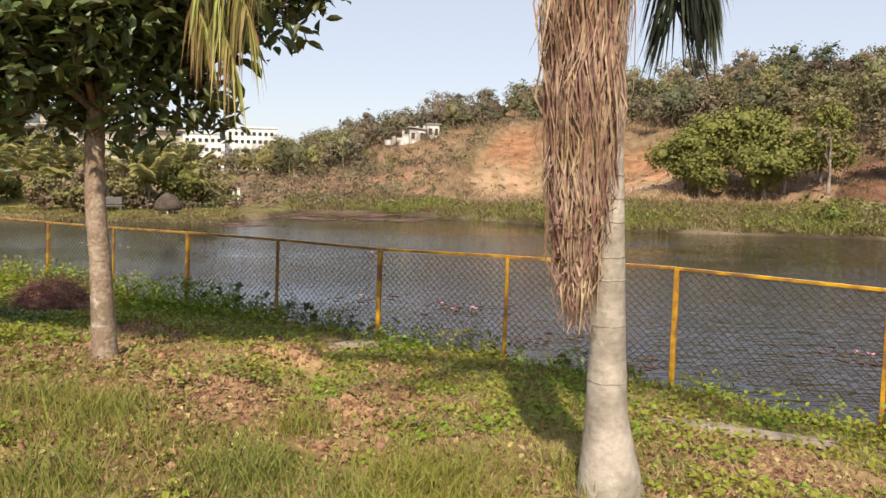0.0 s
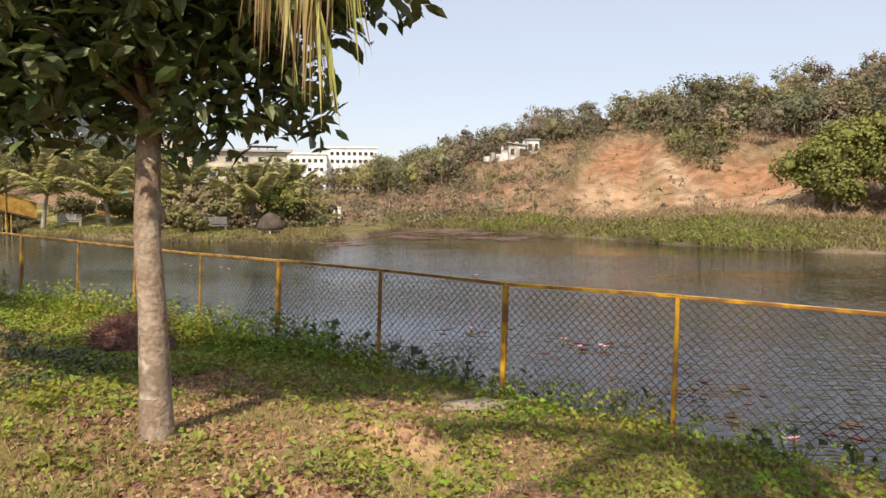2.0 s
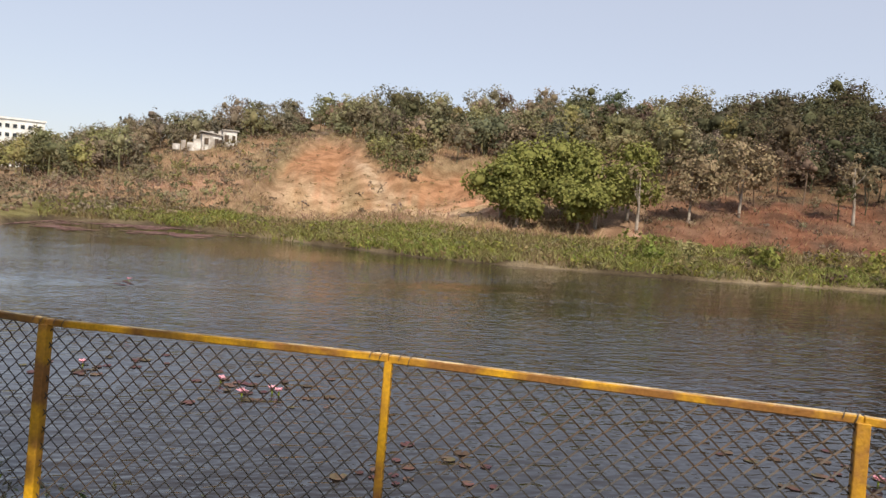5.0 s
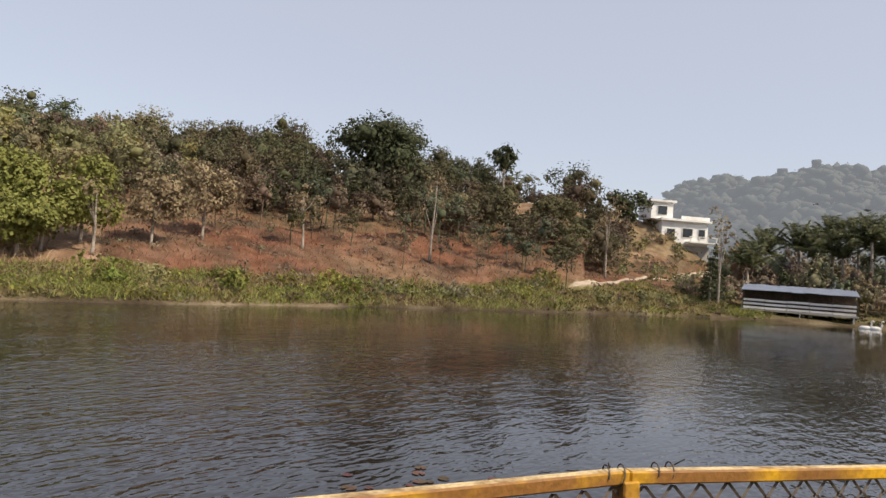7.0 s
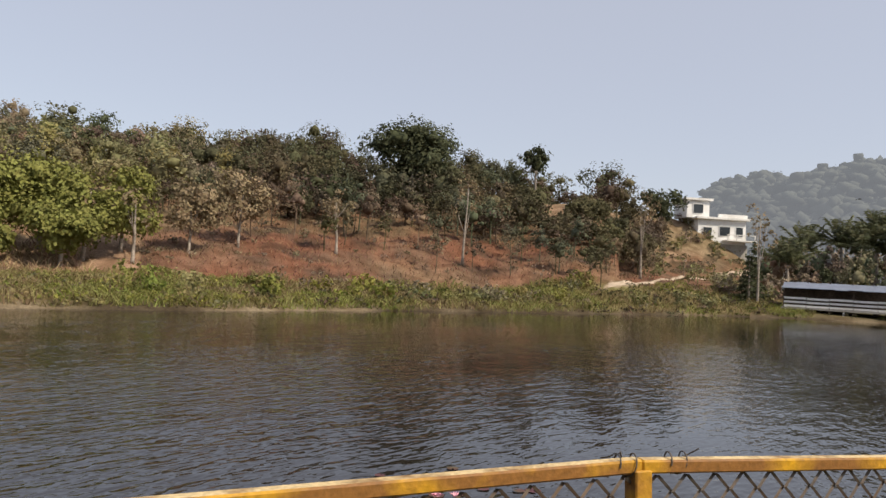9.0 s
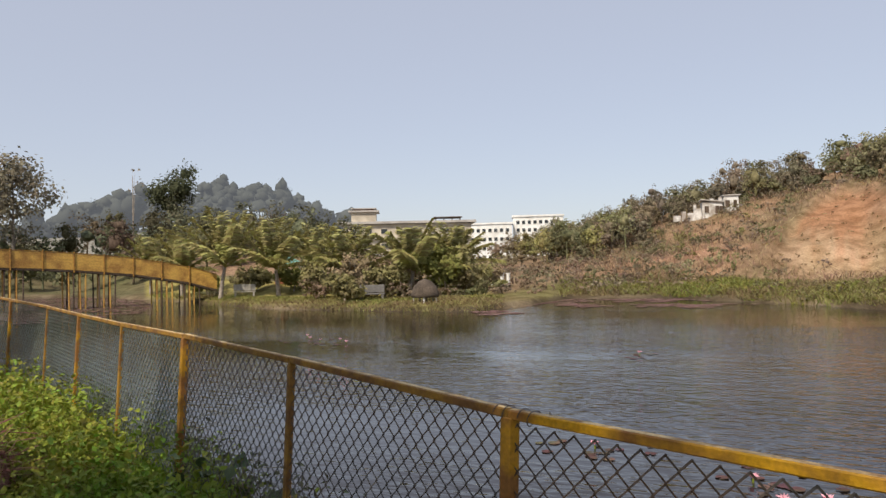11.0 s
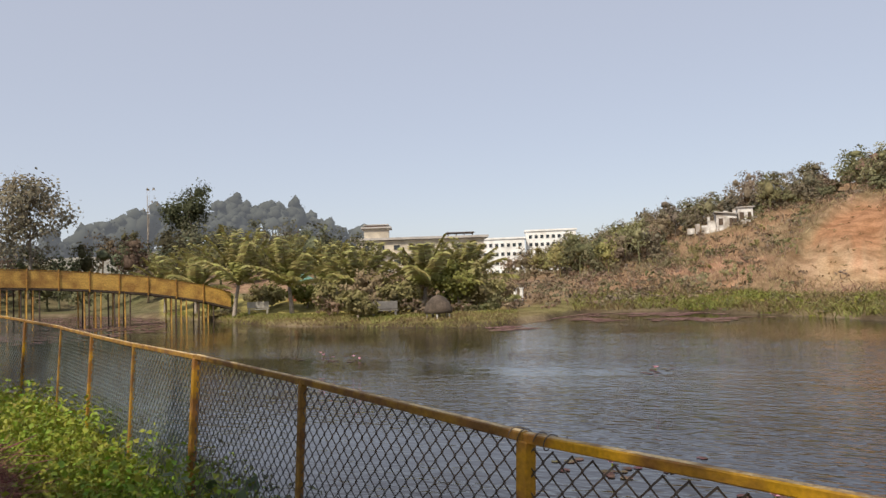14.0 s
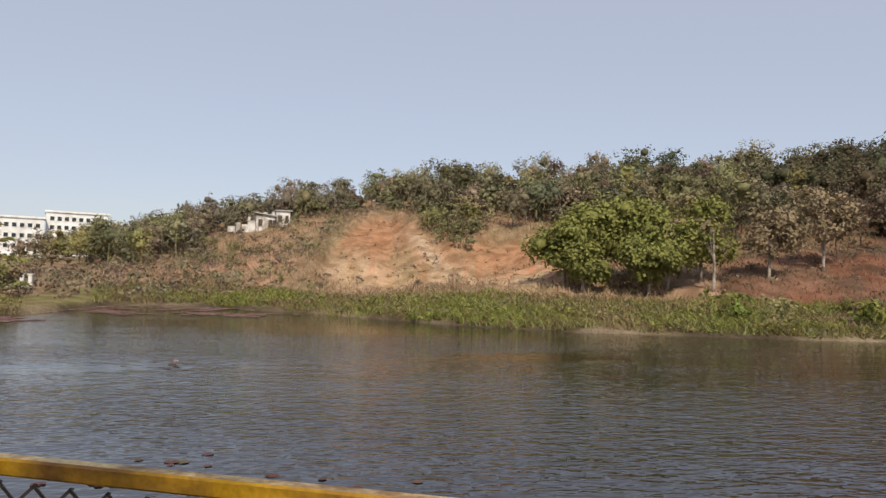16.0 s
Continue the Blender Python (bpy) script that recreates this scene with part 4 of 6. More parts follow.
for k, (a, r, h) in enumerate(((82.2, 90, 6.0), (83.4, 99, 6.6), (85.6, 98, 6.4), (86.8, 95, 7.6), (87.7, 99, 8.4), (88.4, 95, 8.2), (89.3, 97, 8.8), (90.1, 94, 8.0), (91.0, 99, 8.2), (91.9, 96, 7.6), (92.8, 101, 7.6), (94.0, 103, 7.0), (95.4, 104, 6.2), (97.2, 106, 5.4), (99.3, 110, 5.0))):
    palm("tall_palm", "dark green palm in the thicket behind the boat shed", polar(a, r), h * (0.68 + 0.07 * (k * 7 % 5)), 0.2, 15 + k * 5 % 4, 3.4 + 0.35 * (k * 3 % 4), 1.0, 90 + k, "far palms", (0.5 - 0.4 * (k % 3), 0.2), M_farpalm, 30, 0.45 + 0.1 * (k % 4))
for k, (a, r, h, w, low) in enumerate(((96.0, 106, 7.6, 5.5, 1.6), (99.2, 113, 7.8, 6.5, 1.8), (101.4, 114, 9.2, 9.0, 2.2), (103.4, 117, 9.8, 11.0, 2.6), (105.6, 119, 8.4, 8.0, 1.8), (107.8, 120, 8.0, 9.0, 1.6), (109.8, 121, 8.4, 11.0, 1.8), (112.4, 123, 8.0, 8.0, 2.0), (115.5, 125, 8.4, 9.0, 2.0))):
    place_tree("park_tree", "dark green spreading tree on the park's lawn", a, r, h, w, low, M_far_dark, 2200, 0.4, 300 + k, 0.26, "park trees", 12)


def conifer(at, height, seed):
    """A dense pointed tree in whorls of drooping boughs."""
    lobes = [(0, 0, height * (0.12 + 0.8 * k / 8), (1.0 - k / 9.5) * height * 0.26, (1.0 - k / 9.5) * height * 0.26, height * 0.06) for k in range(9)]
    return tree("conifer", "dark pointed conifer beside the boat shed", at, height, 0.16, lobes, 0.2, 2600, M_far_dark, seed=seed, bend=0.05)


conifer(polar(79.8, 78.5), 6.3, 331)
M_pale = material("pale_grey_leaf", (0.27, 0.25, 0.18), 0.85, vary=0.25, scale=0.2, fine=2, bump=0.0, rand=0.3, second=(0.22, 0.19, 0.13), spec=0.1, through=0.25)
place_tree("pale_tall_tree", "tall pale leafless-looking tree beyond the bridge", -54.9, 120, 18.5, 13.0, 3.5, M_pale, 4800, 0.5, 100, 0.3, n=16, dense=False)
place_tree("bare_tree", "thin leafless tree rising over the far woods", -47.1, 122, 17.5, 3.0, 9.5, M_far_dry, 60, 0.3, 103, 0.16, n=9, dense=False)
place_tree("dark_round_tree", "dark round tree beyond the bridge", -44.1, 128, 17, 8.5, 5, M_far_dark, 3400, 0.4, 101, 0.3)
for k, (a, r, h) in enumerate(((84.5, 87, 5.6), (86.6, 88, 8.0))):
    place_tree("cypress", "narrow dark columnar evergreen behind the boat shed", a, r, h, 1.5, 0.3, M_far_dark, 900, 0.25, 110 + k, 0.12, "columnar evergreens", 9)


def conifer(a, r, height, width, seed):
    rnd = np.random.default_rng(seed)
    t = thing("araucaria", polar(a, r), "dark tiered conifer beside the boat shed", "tree")
    v, f = tube([(0, 0, -0.2), (0, 0, height)], [0.14, 0.02], 8)
    mesh_object("trunk", v, f, M_farbark, t)
    for k in range(9):
        z, w = height * (0.1 + 0.1 * k), width * (1 - k / 9.5) * 0.5
        ang, rad = rnd.uniform(0, 6.28, 110), w * np.sqrt(rnd.random(110))
        c = np.stack([rad * np.cos(ang), rad * np.sin(ang), z - 0.18 * rad + rnd.normal(size=110) * 0.05], 1)
        v, f = leaf_cloud(c, 0.28, rnd, 0.5, 0.3)
        mesh_object("tier", v, f, M_far_dark, t)


conifer(79.6, 77, 5.2, 3.0, 300)


# ---- bridge ----
M_bamboo = material("yellow_bamboo", (0.58, 0.35, 0.085), 0.6, vary=0.25, scale=1.2, fine=12, bump=0.3, second=(0.34, 0.18, 0.05), amount=0.5)
M_dark_wood = material("dark_wet_wood", (0.10, 0.07, 0.05), 0.8, vary=0.3, scale=2, fine=10)


def beam(a, b, w, h):
    """A rectangular bar from a to b, as vertex and face lists."""
    a, b = Vector(a), Vector(b)
    d = (b - a).normalized()
    s = d.cross(Vector((0, 0, 1)))
    s = (s if s.length > 1e-3 else Vector((1, 0, 0))).normalized() * w / 2
    u = s.cross(d).normalized() * h / 2
    v = [tuple(p + i * s + j * u) for p in (a, b) for i, j in ((-1, -1), (1, -1), (1, 1), (-1, 1))]
    return v, [(0, 1, 2, 3), (7, 6, 5, 4), (0, 4, 5, 1), (1, 5, 6, 2), (2, 6, 7, 3), (3, 7, 4, 0)]


def build_bridge():
    b = thing("footbridge", (0, 0, 0), "arched yellow bamboo footbridge on many poles", "bridge")
    n = 16
    line = []
    for k in range(n + 1):
        f = k / n
        a = -73 + (-41.5 + 73) * f
        r = 52 + 9 * f
        z = float(np.interp(f, [0, 0.15, 0.35, 0.5, 0.65, 0.8, 0.92, 1.0], [1.78, 2.22, 2.48, 2.5, 2.3, 1.85, 1.2, 0.4]))
        x, y, _ = polar(a, r)
        line.append(Vector((x, y, z)))
    for k in range(n):
        p, q = line[k], line[k + 1]
        v, f = beam(p, q, 1.9, 0.14)
        mesh_object("deck_section", v, f, M_dark_wood, b, "dark timber deck")
        d = (q - p).normalized()
        s = Vector((d.y, -d.x, 0)).normalized()
        for side in (0.95, -0.95):
            for z, h in ((0.21, 0.22), (0.45, 0.22), (0.69, 0.22), (0.93, 0.22), (1.15, 0.18)):
                up = Vector((0, 0, z))
                v, f = beam(p + s * side + up, q + s * side + up, 0.05, h)
                mesh_object("railing_slat", v, f, M_bamboo, b)
            v, f = beam(p + s * side + Vector((0, 0, 1.29)), q + s * side + Vector((0, 0, 1.29)), 0.09, 0.07)
            mesh_object("handrail", v, f, M_yellow_old, b)
            v, f = tube([p + s * side * 1.05 + Vector((0, 0, -0.1)), p + s * side * 1.05 + Vector((0, 0, 1.4))], [0.06, 0.055], 6)
            mesh_object("railing_post", v, f, M_yellow_old, b)
        if k % 3 != 1:
            for j, off in enumerate((-0.35, 0.0, 0.4, 0.8)):
                for side in (0.85, -0.85):
                    g = p + d * off + s * side
                    low = max(WATER - 1.2, -2.0)
                    v, f = tube([(g.x + 0.08 * math.sin(k * 7 + j * 3), g.y, low), (g.x, g.y, p.z - 0.05)], [0.06, 0.05], 6)
                    mesh_object("bamboo_pole", v, f, M_bamboo if (k + j) % 3 else M_dark_wood, b)
    return b


build_bridge()

# ---- buildings ----
M_cream = material("stained_cream_plaster", (0.56, 0.50, 0.40), 0.85, vary=0.12, scale=0.35, fine=3, bump=0.1, second=(0.40, 0.35, 0.28), amount=0.45)
M_white = material("white_plaster", (0.78, 0.77, 0.74), 0.8, vary=0.06, scale=0.3, fine=3, bump=0.1, second=(0.62, 0.60, 0.56), amount=0.4)
M_glass = material("dark_window_glass", (0.03, 0.035, 0.04), 0.15, vary=0.1, bump=0.0, spec=0.5)
M_peel = material("peeling_limewash", (0.66, 0.64, 0.61), 0.9, vary=0.15, scale=0.9, fine=5, bump=0.2, second=(0.34, 0.30, 0.26), amount=0.45)
M_roofgrey = material("grey_concrete_roof", (0.44, 0.41, 0.38), 0.9, vary=0.2, scale=0.4, fine=3)
M_sheet = material("bluish_roof_sheet", (0.27, 0.30, 0.37), 0.45, metal=0.4, vary=0.15, scale=0.8, fine=4, bump=0.1)
M_greenroof = material("green_roof_sheet", (0.16, 0.33, 0.27), 0.6, vary=0.15, scale=1, fine=6)
M_redbrick = material("red_brick_paint", (0.38, 0.14, 0.08), 0.85, vary=0.2, scale=1, fine=8)
M_thatch = material("dark_thatch", (0.11, 0.085, 0.065), 0.95, vary=0.35, scale=2, fine=14, bump=0.9)
M_concrete = material("pale_concrete", (0.38, 0.355, 0.31), 0.9, vary=0.15, scale=0.8, fine=6)


def solid(name, centre, size, mat, parent, label="", bevel=0.0):
    bm = bmesh.new()
    box(bm, centre, size, None, bevel)
    return part(name, bm, mat, parent, label)


def windows(parent, x0, x1, z, count, w, h, y, frame_mat):
    """A row of windows in the wall at y, seen from -y: frame with a dark pane."""
    for k in range(count):
        x = x0 + (x1 - x0) * (k + 0.5) / count
        fr = solid("window", (x, y - 0.04, z), (w + 0.3, 0.16, h + 0.3), frame_mat, parent)
        solid("pane", (x, y - 0.13, z), (w, 0.05, h), M_glass, fr)


def cream_block():
    r = 170
    p = polar(-26.2, r)
    b = thing("cream_hall", (p[0], p[1], 1.35), "long weathered cream three-storey block with flat roof", "building", rz=27)
    solid("wall", (0, 5, 5.4), (31, 10, 11.8), M_cream, b)
    solid("roof", (0, 5, 11.7), (33.4, 12, 0.55), M_roofgrey, b)
    for z in (4.3, 7.9):
        solid("ledge", (0, -0.25, z), (32, 1.2, 0.35), M_cream, b)
    for z in (2.4, 6.0, 9.6):
        windows(b, -15, 15, z, 8, 1.5, 1.15, 0, M_cream)
    st = solid("stair_tower", (-10.6, 5, 13.2), (6, 6, 2.6), M_cream, b)
    solid("tower_roof", (-10.6, 5, 14.7), (7.4, 7.4, 0.4), M_roofgrey, st)
    solid("tower_cap", (-10.6, 5, 15.05), (4.6, 4.6, 0.4), M_redbrick, st)
    solid("tower_cap_roof", (-10.6, 5, 15.4), (6.2, 6.2, 0.25), M_roofgrey, st)
    solid("roof_sheeting", (10, 4, 12.9), (7, 5, 0.2), M_dark_wood, b, "dark sheeting on the roof")
    for x in (7, 9, 11, 13):
        solid("sheeting_prop", (x, 2, 12.4), (0.25, 0.25, 0.9), M_dark_wood, b)


def white_block():
    p = polar(-17.9, 252)
    b = thing("white_apartment_block", (p[0], p[1], 0), "white multi-storey block with rows of windows", "building", rz=18)
    solid("wall", (-9, 5, 8.5), (20, 10, 17), M_white, b)
    solid("parapet", (-9, 5, 17.3), (20.8, 10.8, 0.6), M_white, b)
    for z in (5.2, 8.4, 11.6, 14.8):
        windows(b, -18.4, 0.4, z, 9, 1.15, 1.25, 0, M_white)
    wing = solid("wing", (10.5, 9, 9.8), (18, 10, 19.6), M_white, b)
    solid("wing_parapet", (10.5, 9, 19.9), (18.8, 10.8, 0.6), M_white, wing)
    for z in (5.2, 8.4, 11.6, 14.8, 17.6):
        windows(b, 2.2, 18.6, z, 8, 1.15, 1.25, 4, M_white)


def hill_ruin():
    p = polar(-2.5, 92)
    b = thing("hill_house", (p[0], p[1], p[2] - 0.5), "small whitewashed house, half fallen in, on the slope", "house", rz=8)
    solid("wall", (0.3, 0, 1.15), (2.3, 2.6, 2.1), M_peel, b)
    bm = bmesh.new()
    box(bm, (0.3, -0.1, 2.3), (2.7, 3.0, 0.12), Matrix.Rotation(radians(7), 4, "Y"))
    part("roof", bm, M_roofgrey, b, "sagging grey roof slab")
    wing = solid("wing", (2.5, 0.5, 1.75), (1.7, 2.4, 2.2), M_peel, b)
    solid("wing_roof", (2.55, 0.5, 2.92), (2.1, 2.8, 0.12), M_roofgrey, wing)
    for x, z, w, h in ((-1.3, 0.75, 0.9, 1.5), (-2.1, 0.5, 0.7, 1.0), (-2.9, 0.6, 0.5, 1.2), (-3.7, 0.35, 0.9, 0.7), (3.7, 1.0, 0.5, 1.7), (-1.6, 1.7, 0.3, 0.5), (1.35, 2.55, 0.35, 0.5), (0.4, 2.5, 0.5, 0.3)):
        solid("broken_wall", (x, 0.2 + 0.1 * math.sin(5 * x), z), (w, 0.3, h), M_peel, b)
    # solid dark panels on the walls stand in for the shade indoors
    for x, z, w, h in ((-0.35, 1.25, 0.5, 0.8), (0.85, 1.2, 0.45, 0.9)):
        fr = solid("window", (x, -1.33, z), (w + 0.14, 0.08, h + 0.14), M_peel, b)
        solid("opening", (x, -1.39, z), (w, 0.05, h), M_dark_wood, fr, "dark panel in place of the shade inside")
    for x, z, w, h in ((2.1, 1.9, 0.5, 0.8), (2.95, 1.85, 0.4, 0.9)):
        fr = solid("window", (x, -0.73, z), (w + 0.14, 0.08, h + 0.14), M_peel, b)
        solid("opening", (x, -0.79, z), (w, 0.05, h), M_dark_wood, fr, "dark panel in place of the shade inside")
    # another dark panel, for the unlit doorway
    solid("doorway", (1.2, -1.34, 0.85), (0.5, 0.06, 1.5), M_dark_wood, b)


def villa():
    p = polar(77.2, 110)
    b = thing("white_villa", (p[0], p[1], 8.2), "white flat-roofed villa stepped up the hill", "house", rz=-52)
    solid("wall", (0.8, 3, 1.9), (7.2, 6, 3.6), M_white, b)
    solid("roof", (0.8, 2.8, 3.8), (8.0, 6.8, 0.3), M_white, b)
    up = solid("upper_storey", (-2.4, 3.4, 5.2), (3.4, 4.6, 2.6), M_white, b)
    solid("upper_roof", (-2.4, 3.4, 6.6), (4.2, 5.4, 0.3), M_white, up)
    solid("parapet", (2.4, 0.1, 4.2), (4.4, 0.2, 0.6), M_white, b)
    bal = solid("balcony", (3.0, -0.9, 0.6), (4.4, 1.6, 0.2), M_white, b)
    for x in (1.0, 2.3, 3.6, 5.0):
        solid("baluster", (x, -1.6, 1.0), (0.12, 0.12, 0.8), M_white, bal)
    solid("balcony_rail", (3.0, -1.6, 1.42), (4.4, 0.14, 0.1), M_white, bal)
    for x, z, w in ((-1.4, 1.8, 1.2), (1.2, 2.0, 1.5), (3.4, 2.0, 1.0), (-2.4, 5.2, 1.4)):
        fr = solid("window", (x, -0.03 if z < 4 else 1.06, z), (w + 0.2, 0.12, 1.5), M_white, b)
        solid("pane", (x, -0.1 if z < 4 else 0.98, z), (w, 0.05, 1.3), M_glass, fr)
    solid("plinth", (0.8, 3, -1.2), (7.6, 6.4, 2.6), M_concrete, b)


def boat_shed():
    p = polar(85.6, 79)
    b = thing("boat_shed", (p[0], p[1], 0.2), "open boat shed with bluish sheet roof and white plank rails", "shed", rz=-85)
    for k in range(9):
        bm = bmesh.new()
        box(bm, (-4.6 + 1.15 * k, 1.2, 2.36 + 0.02 * (k % 2)), (1.2, 4.3, 0.05), Matrix.Rotation(radians(8.5 + 0.6 * math.sin(k * 2.1)), 4, "X"))
        part("roof_sheet", bm, M_sheet, b, "bluish metal roof sheet")
    for x in np.arange(-5.0, 5.1, 2.0):
        solid("post", (x, -0.6, 0.8), (0.12, 0.12, 2.0), M_dark_wood, b)
        solid("post", (x, 3.0, 1.2), (0.12, 0.12, 3.2), M_dark_wood, b)
    for z in (0.3, 0.68, 1.06):
        for k in range(5):
            solid("plank_rail", (-4.0 + 2.0 * k, -0.7, z + 0.02 * math.sin(k * 3 + z)), (1.96, 0.05, 0.2), M_white, b, "white painted plank")
    for x in (-4.8, 0.2, 4.8):
        solid("foot_post", (x, -0.62, -0.1), (0.14, 0.1, 0.9), M_white, b, "white painted foot post")
    # dark sheet added for the shade under the shed's roof
    solid("dark_backing", (0, 2.2, 1.2), (10.2, 0.1, 2.2), M_dark_wood, b)
    solid("floor", (0, 1.2, 0.08), (10.4, 4.0, 0.16), M_concrete, b)
    for x in (5.4, 6.2):
        q = b.matrix_basis @ Vector((x, -4.6, 0))
        sb = thing("swan_boat", (q.x, q.y, WATER), "small white swan-shaped boat moored at the bank", "boat", "swan boats", rz=-85)
        v, f = tube([(-0.5, 0, 0.0), (-0.3, 0, 0.08), (0.2, 0, 0.09), (0.46, 0, 0.13)], [0.06, 0.2, 0.2, 0.08], 10)
        mesh_object("hull", v, f, M_white, sb, smooth=True)
        v, f = tube([(0.38, 0, 0.13), (0.5, 0, 0.42), (0.46, 0, 0.7), (0.58, 0, 0.76), (0.7, 0, 0.7)], [0.09, 0.06, 0.055, 0.06, 0.02], 8)
        mesh_object("neck", v, f, M_white, sb, smooth=True)


def garden_house():
    p = polar(83.9, 97)
    b = thing("garden_house", p, "small pale house half hidden behind palms", "house", rz=-84)
    solid("wall", (0, 1.5, 2.2), (3.6, 3.0, 4.8), M_white, b)
    solid("roof", (0, 1.5, 4.75), (4.2, 3.6, 0.3), M_concrete, b)
    for x in (-0.9, 0.9):
        fr = solid("window", (x, -0.03, 3.4), (1.0, 0.1, 1.2), M_dark_wood, b)
        solid("pane", (x, -0.09, 3.4), (0.8, 0.04, 1.0), M_glass, fr)


garden_house()
cream_block(), white_block(), hill_ruin(), villa(), boat_shed()


def cottage():
    p = polar(82.6, 101)
    b = thing("cottage", (p[0], p[1], p[2]), "small cream gabled cottage among the palms", "house", rz=-80)
    solid("wall", (0, 0, 1.6), (3.0, 4, 3.4), M_white, b)
    v = [(-1.8, -2.3, 3.2), (1.8, -2.3, 3.2), (0, -2.3, 4.5), (-1.8, 2.3, 3.2), (1.8, 2.3, 3.2), (0, 2.3, 4.5)]
    mesh_object("roof", v, [(0, 1, 2), (5, 4, 3), (0, 2, 5, 3), (1, 4, 5, 2), (0, 3, 4, 1)], M_cream, b)
    solid("window", (0, -2.03, 1.9), (0.9, 0.08, 1.1), M_glass, b)


def kiosk():
    p = polar(-35.8, 66)
    b = thing("kiosk", (p[0], p[1], p[2]), "small white and red kiosk with green pyramid roof", "kiosk", rz=35)
    solid("base", (0, 0, 0.3), (2.4, 2.4, 0.6), M_redbrick, b)
    for x in (-0.95, 0.95):
        for y in (-0.95, 0.95):
            solid("pillar", (x, y, 1.2), (0.22, 0.22, 1.2), M_white, b)
    v = [(-1.5, -1.5, 1.75), (1.5, -1.5, 1.75), (1.5, 1.5, 1.75), (-1.5, 1.5, 1.75), (0, 0, 2.5)]
    mesh_object("roof", v, [(0, 1, 4), (1, 2, 4), (2, 3, 4), (3, 0, 4), (3, 2, 1, 0)], M_greenroof, b, "faded green sheet roof")


M_darkstone = material("dark_weathered_stone", (0.17, 0.16, 0.15), 0.9, vary=0.2, scale=1.5, fine=9)


def bench(a, r, label, mat):
    p = polar(a, r)
    b = thing("garden_bench", p, label, "bench", "lawn benches", rz=-a)
    solid("seat", (0, 0, 0.42), (1.7, 0.5, 0.08), mat, b, bevel=0.02)
    solid("backrest", (0, 0.25, 0.75), (1.7, 0.08, 0.5), mat, b, bevel=0.02)
    for x in (-0.7, 0.7):
        solid("leg", (x, 0, 0.2), (0.14, 0.45, 0.44), mat, b)


def thatch_hut():
    p = polar(-24.9, 41.5)
    b = thing("thatched_umbrella", (p[0], p[1], p[2]), "dark domed thatch shelter on the lawn", "shelter")
    rnd = np.random.default_rng(5)
    v, f = tube([(0, 0, 0.3), (0, 0, 0.5), (0, 0, 0.95), (0, 0, 1.25), (0, 0, 1.4)], [0.82, 0.86, 0.68, 0.38, 0.05], 14)
    mesh_object("thatch_roof", v, f, M_thatch, b, smooth=True)
    v, f = tube([(0, 0, -0.2), (0, 0, 1.3)], [0.1, 0.1], 8)
    mesh_object("centre_post", v, f, M_concrete, b)
    for k in range(5):
        x, y = 0.7 * math.cos(1.257 * k), 0.7 * math.sin(1.257 * k)
        v, f = tube([(x, y, -0.1), (x, y, 0.5)], [0.05, 0.05], 6)
        mesh_object("side_post", v, f, M_white, b, "whitewashed post")


cottage(), kiosk(), thatch_hut()
bench(-39.2, 58, "whitish concrete garden bench on the island lawn", M_concrete)
bench(-29.25, 45.5, "dark grey weathered garden bench before the bushes", M_darkstone)
for k, a in enumerate((-20.9, -19.4, -18.6, -18.1)):
    p = polar(a, 58)
    g = thing("gate_pillar", (p[0], p[1], p[2]), "white masonry pillar by the cove", "pillar", "white pillars")
    solid("shaft", (0, 0, 0.45), (0.24, 0.24, 1.1), M_white, g, bevel=0.02)
    solid("cap", (0, 0, 1.04), (0.32, 0.32, 0.08), M_white, g)


M_track = material("pale_dust", (0.48, 0.38, 0.28), 0.95, vary=0.2, scale=1, fine=6)


def track():
    verts, faces = [], []
    pts = [(a, between(a, TRACK_A, TRACK_R)) for a in np.linspace(TRACK_A[0], TRACK_A[-1], 40)]
    for k, (a, r) in enumerate(pts):
        for da in (-0.8, 0.8):
            x, y, z = polar(a, r + da)
            verts.append((x, y, z + 0.05))
    for k in range(len(pts) - 1):
        faces.append((2 * k, 2 * k + 1, 2 * k + 3, 2 * k + 2))
    tagged(mesh_object("hill_track", verts, faces, M_track), "pale dirt track climbing to the villa", "path", kind="structure")


track()


# ---- the tree and palms on the near bank ----
def broad_leaves(c, size, rnd, aspect, out, droop):
    """Oval pointed leaves of eight corners, folded along the midrib."""
    n = len(c)
    axis = rnd.normal(size=(n, 3)) * 0.7 + out * 1.2
    axis[:, 2] = axis[:, 2] * 0.6 - droop
    axis /= np.linalg.norm(axis, axis=1, keepdims=True)
    side = np.cross(axis, rnd.normal(size=(n, 3)) * 0.5 + (0, 0, 1))
    side /= np.linalg.norm(side, axis=1, keepdims=True)
    up = np.cross(side, axis)
    s = (size * rnd.uniform(0.65, 1.3, n))[:, None]
    at = lambda f, w, h: c + axis * s * f + side * s * w * aspect + up * s * h
    v = np.stack([at(-0.5, 0, 0), at(-0.2, 0.42, 0.05), at(0.15, 0.42, 0.04), at(0.5, 0, -0.12), at(0.15, -0.42, 0.04), at(-0.2, -0.42, 0.05), at(0.0, 0, 0.0)], 1).reshape(-1, 3)
    k = np.arange(n)[:, None] * 7
    f = np.concatenate([k + q for q in ([0, 1, 6], [1, 2, 6], [2, 3, 6], [3, 4, 6], [4, 5, 6], [5, 0, 6])], 1).reshape(-1, 3)
    return v, f



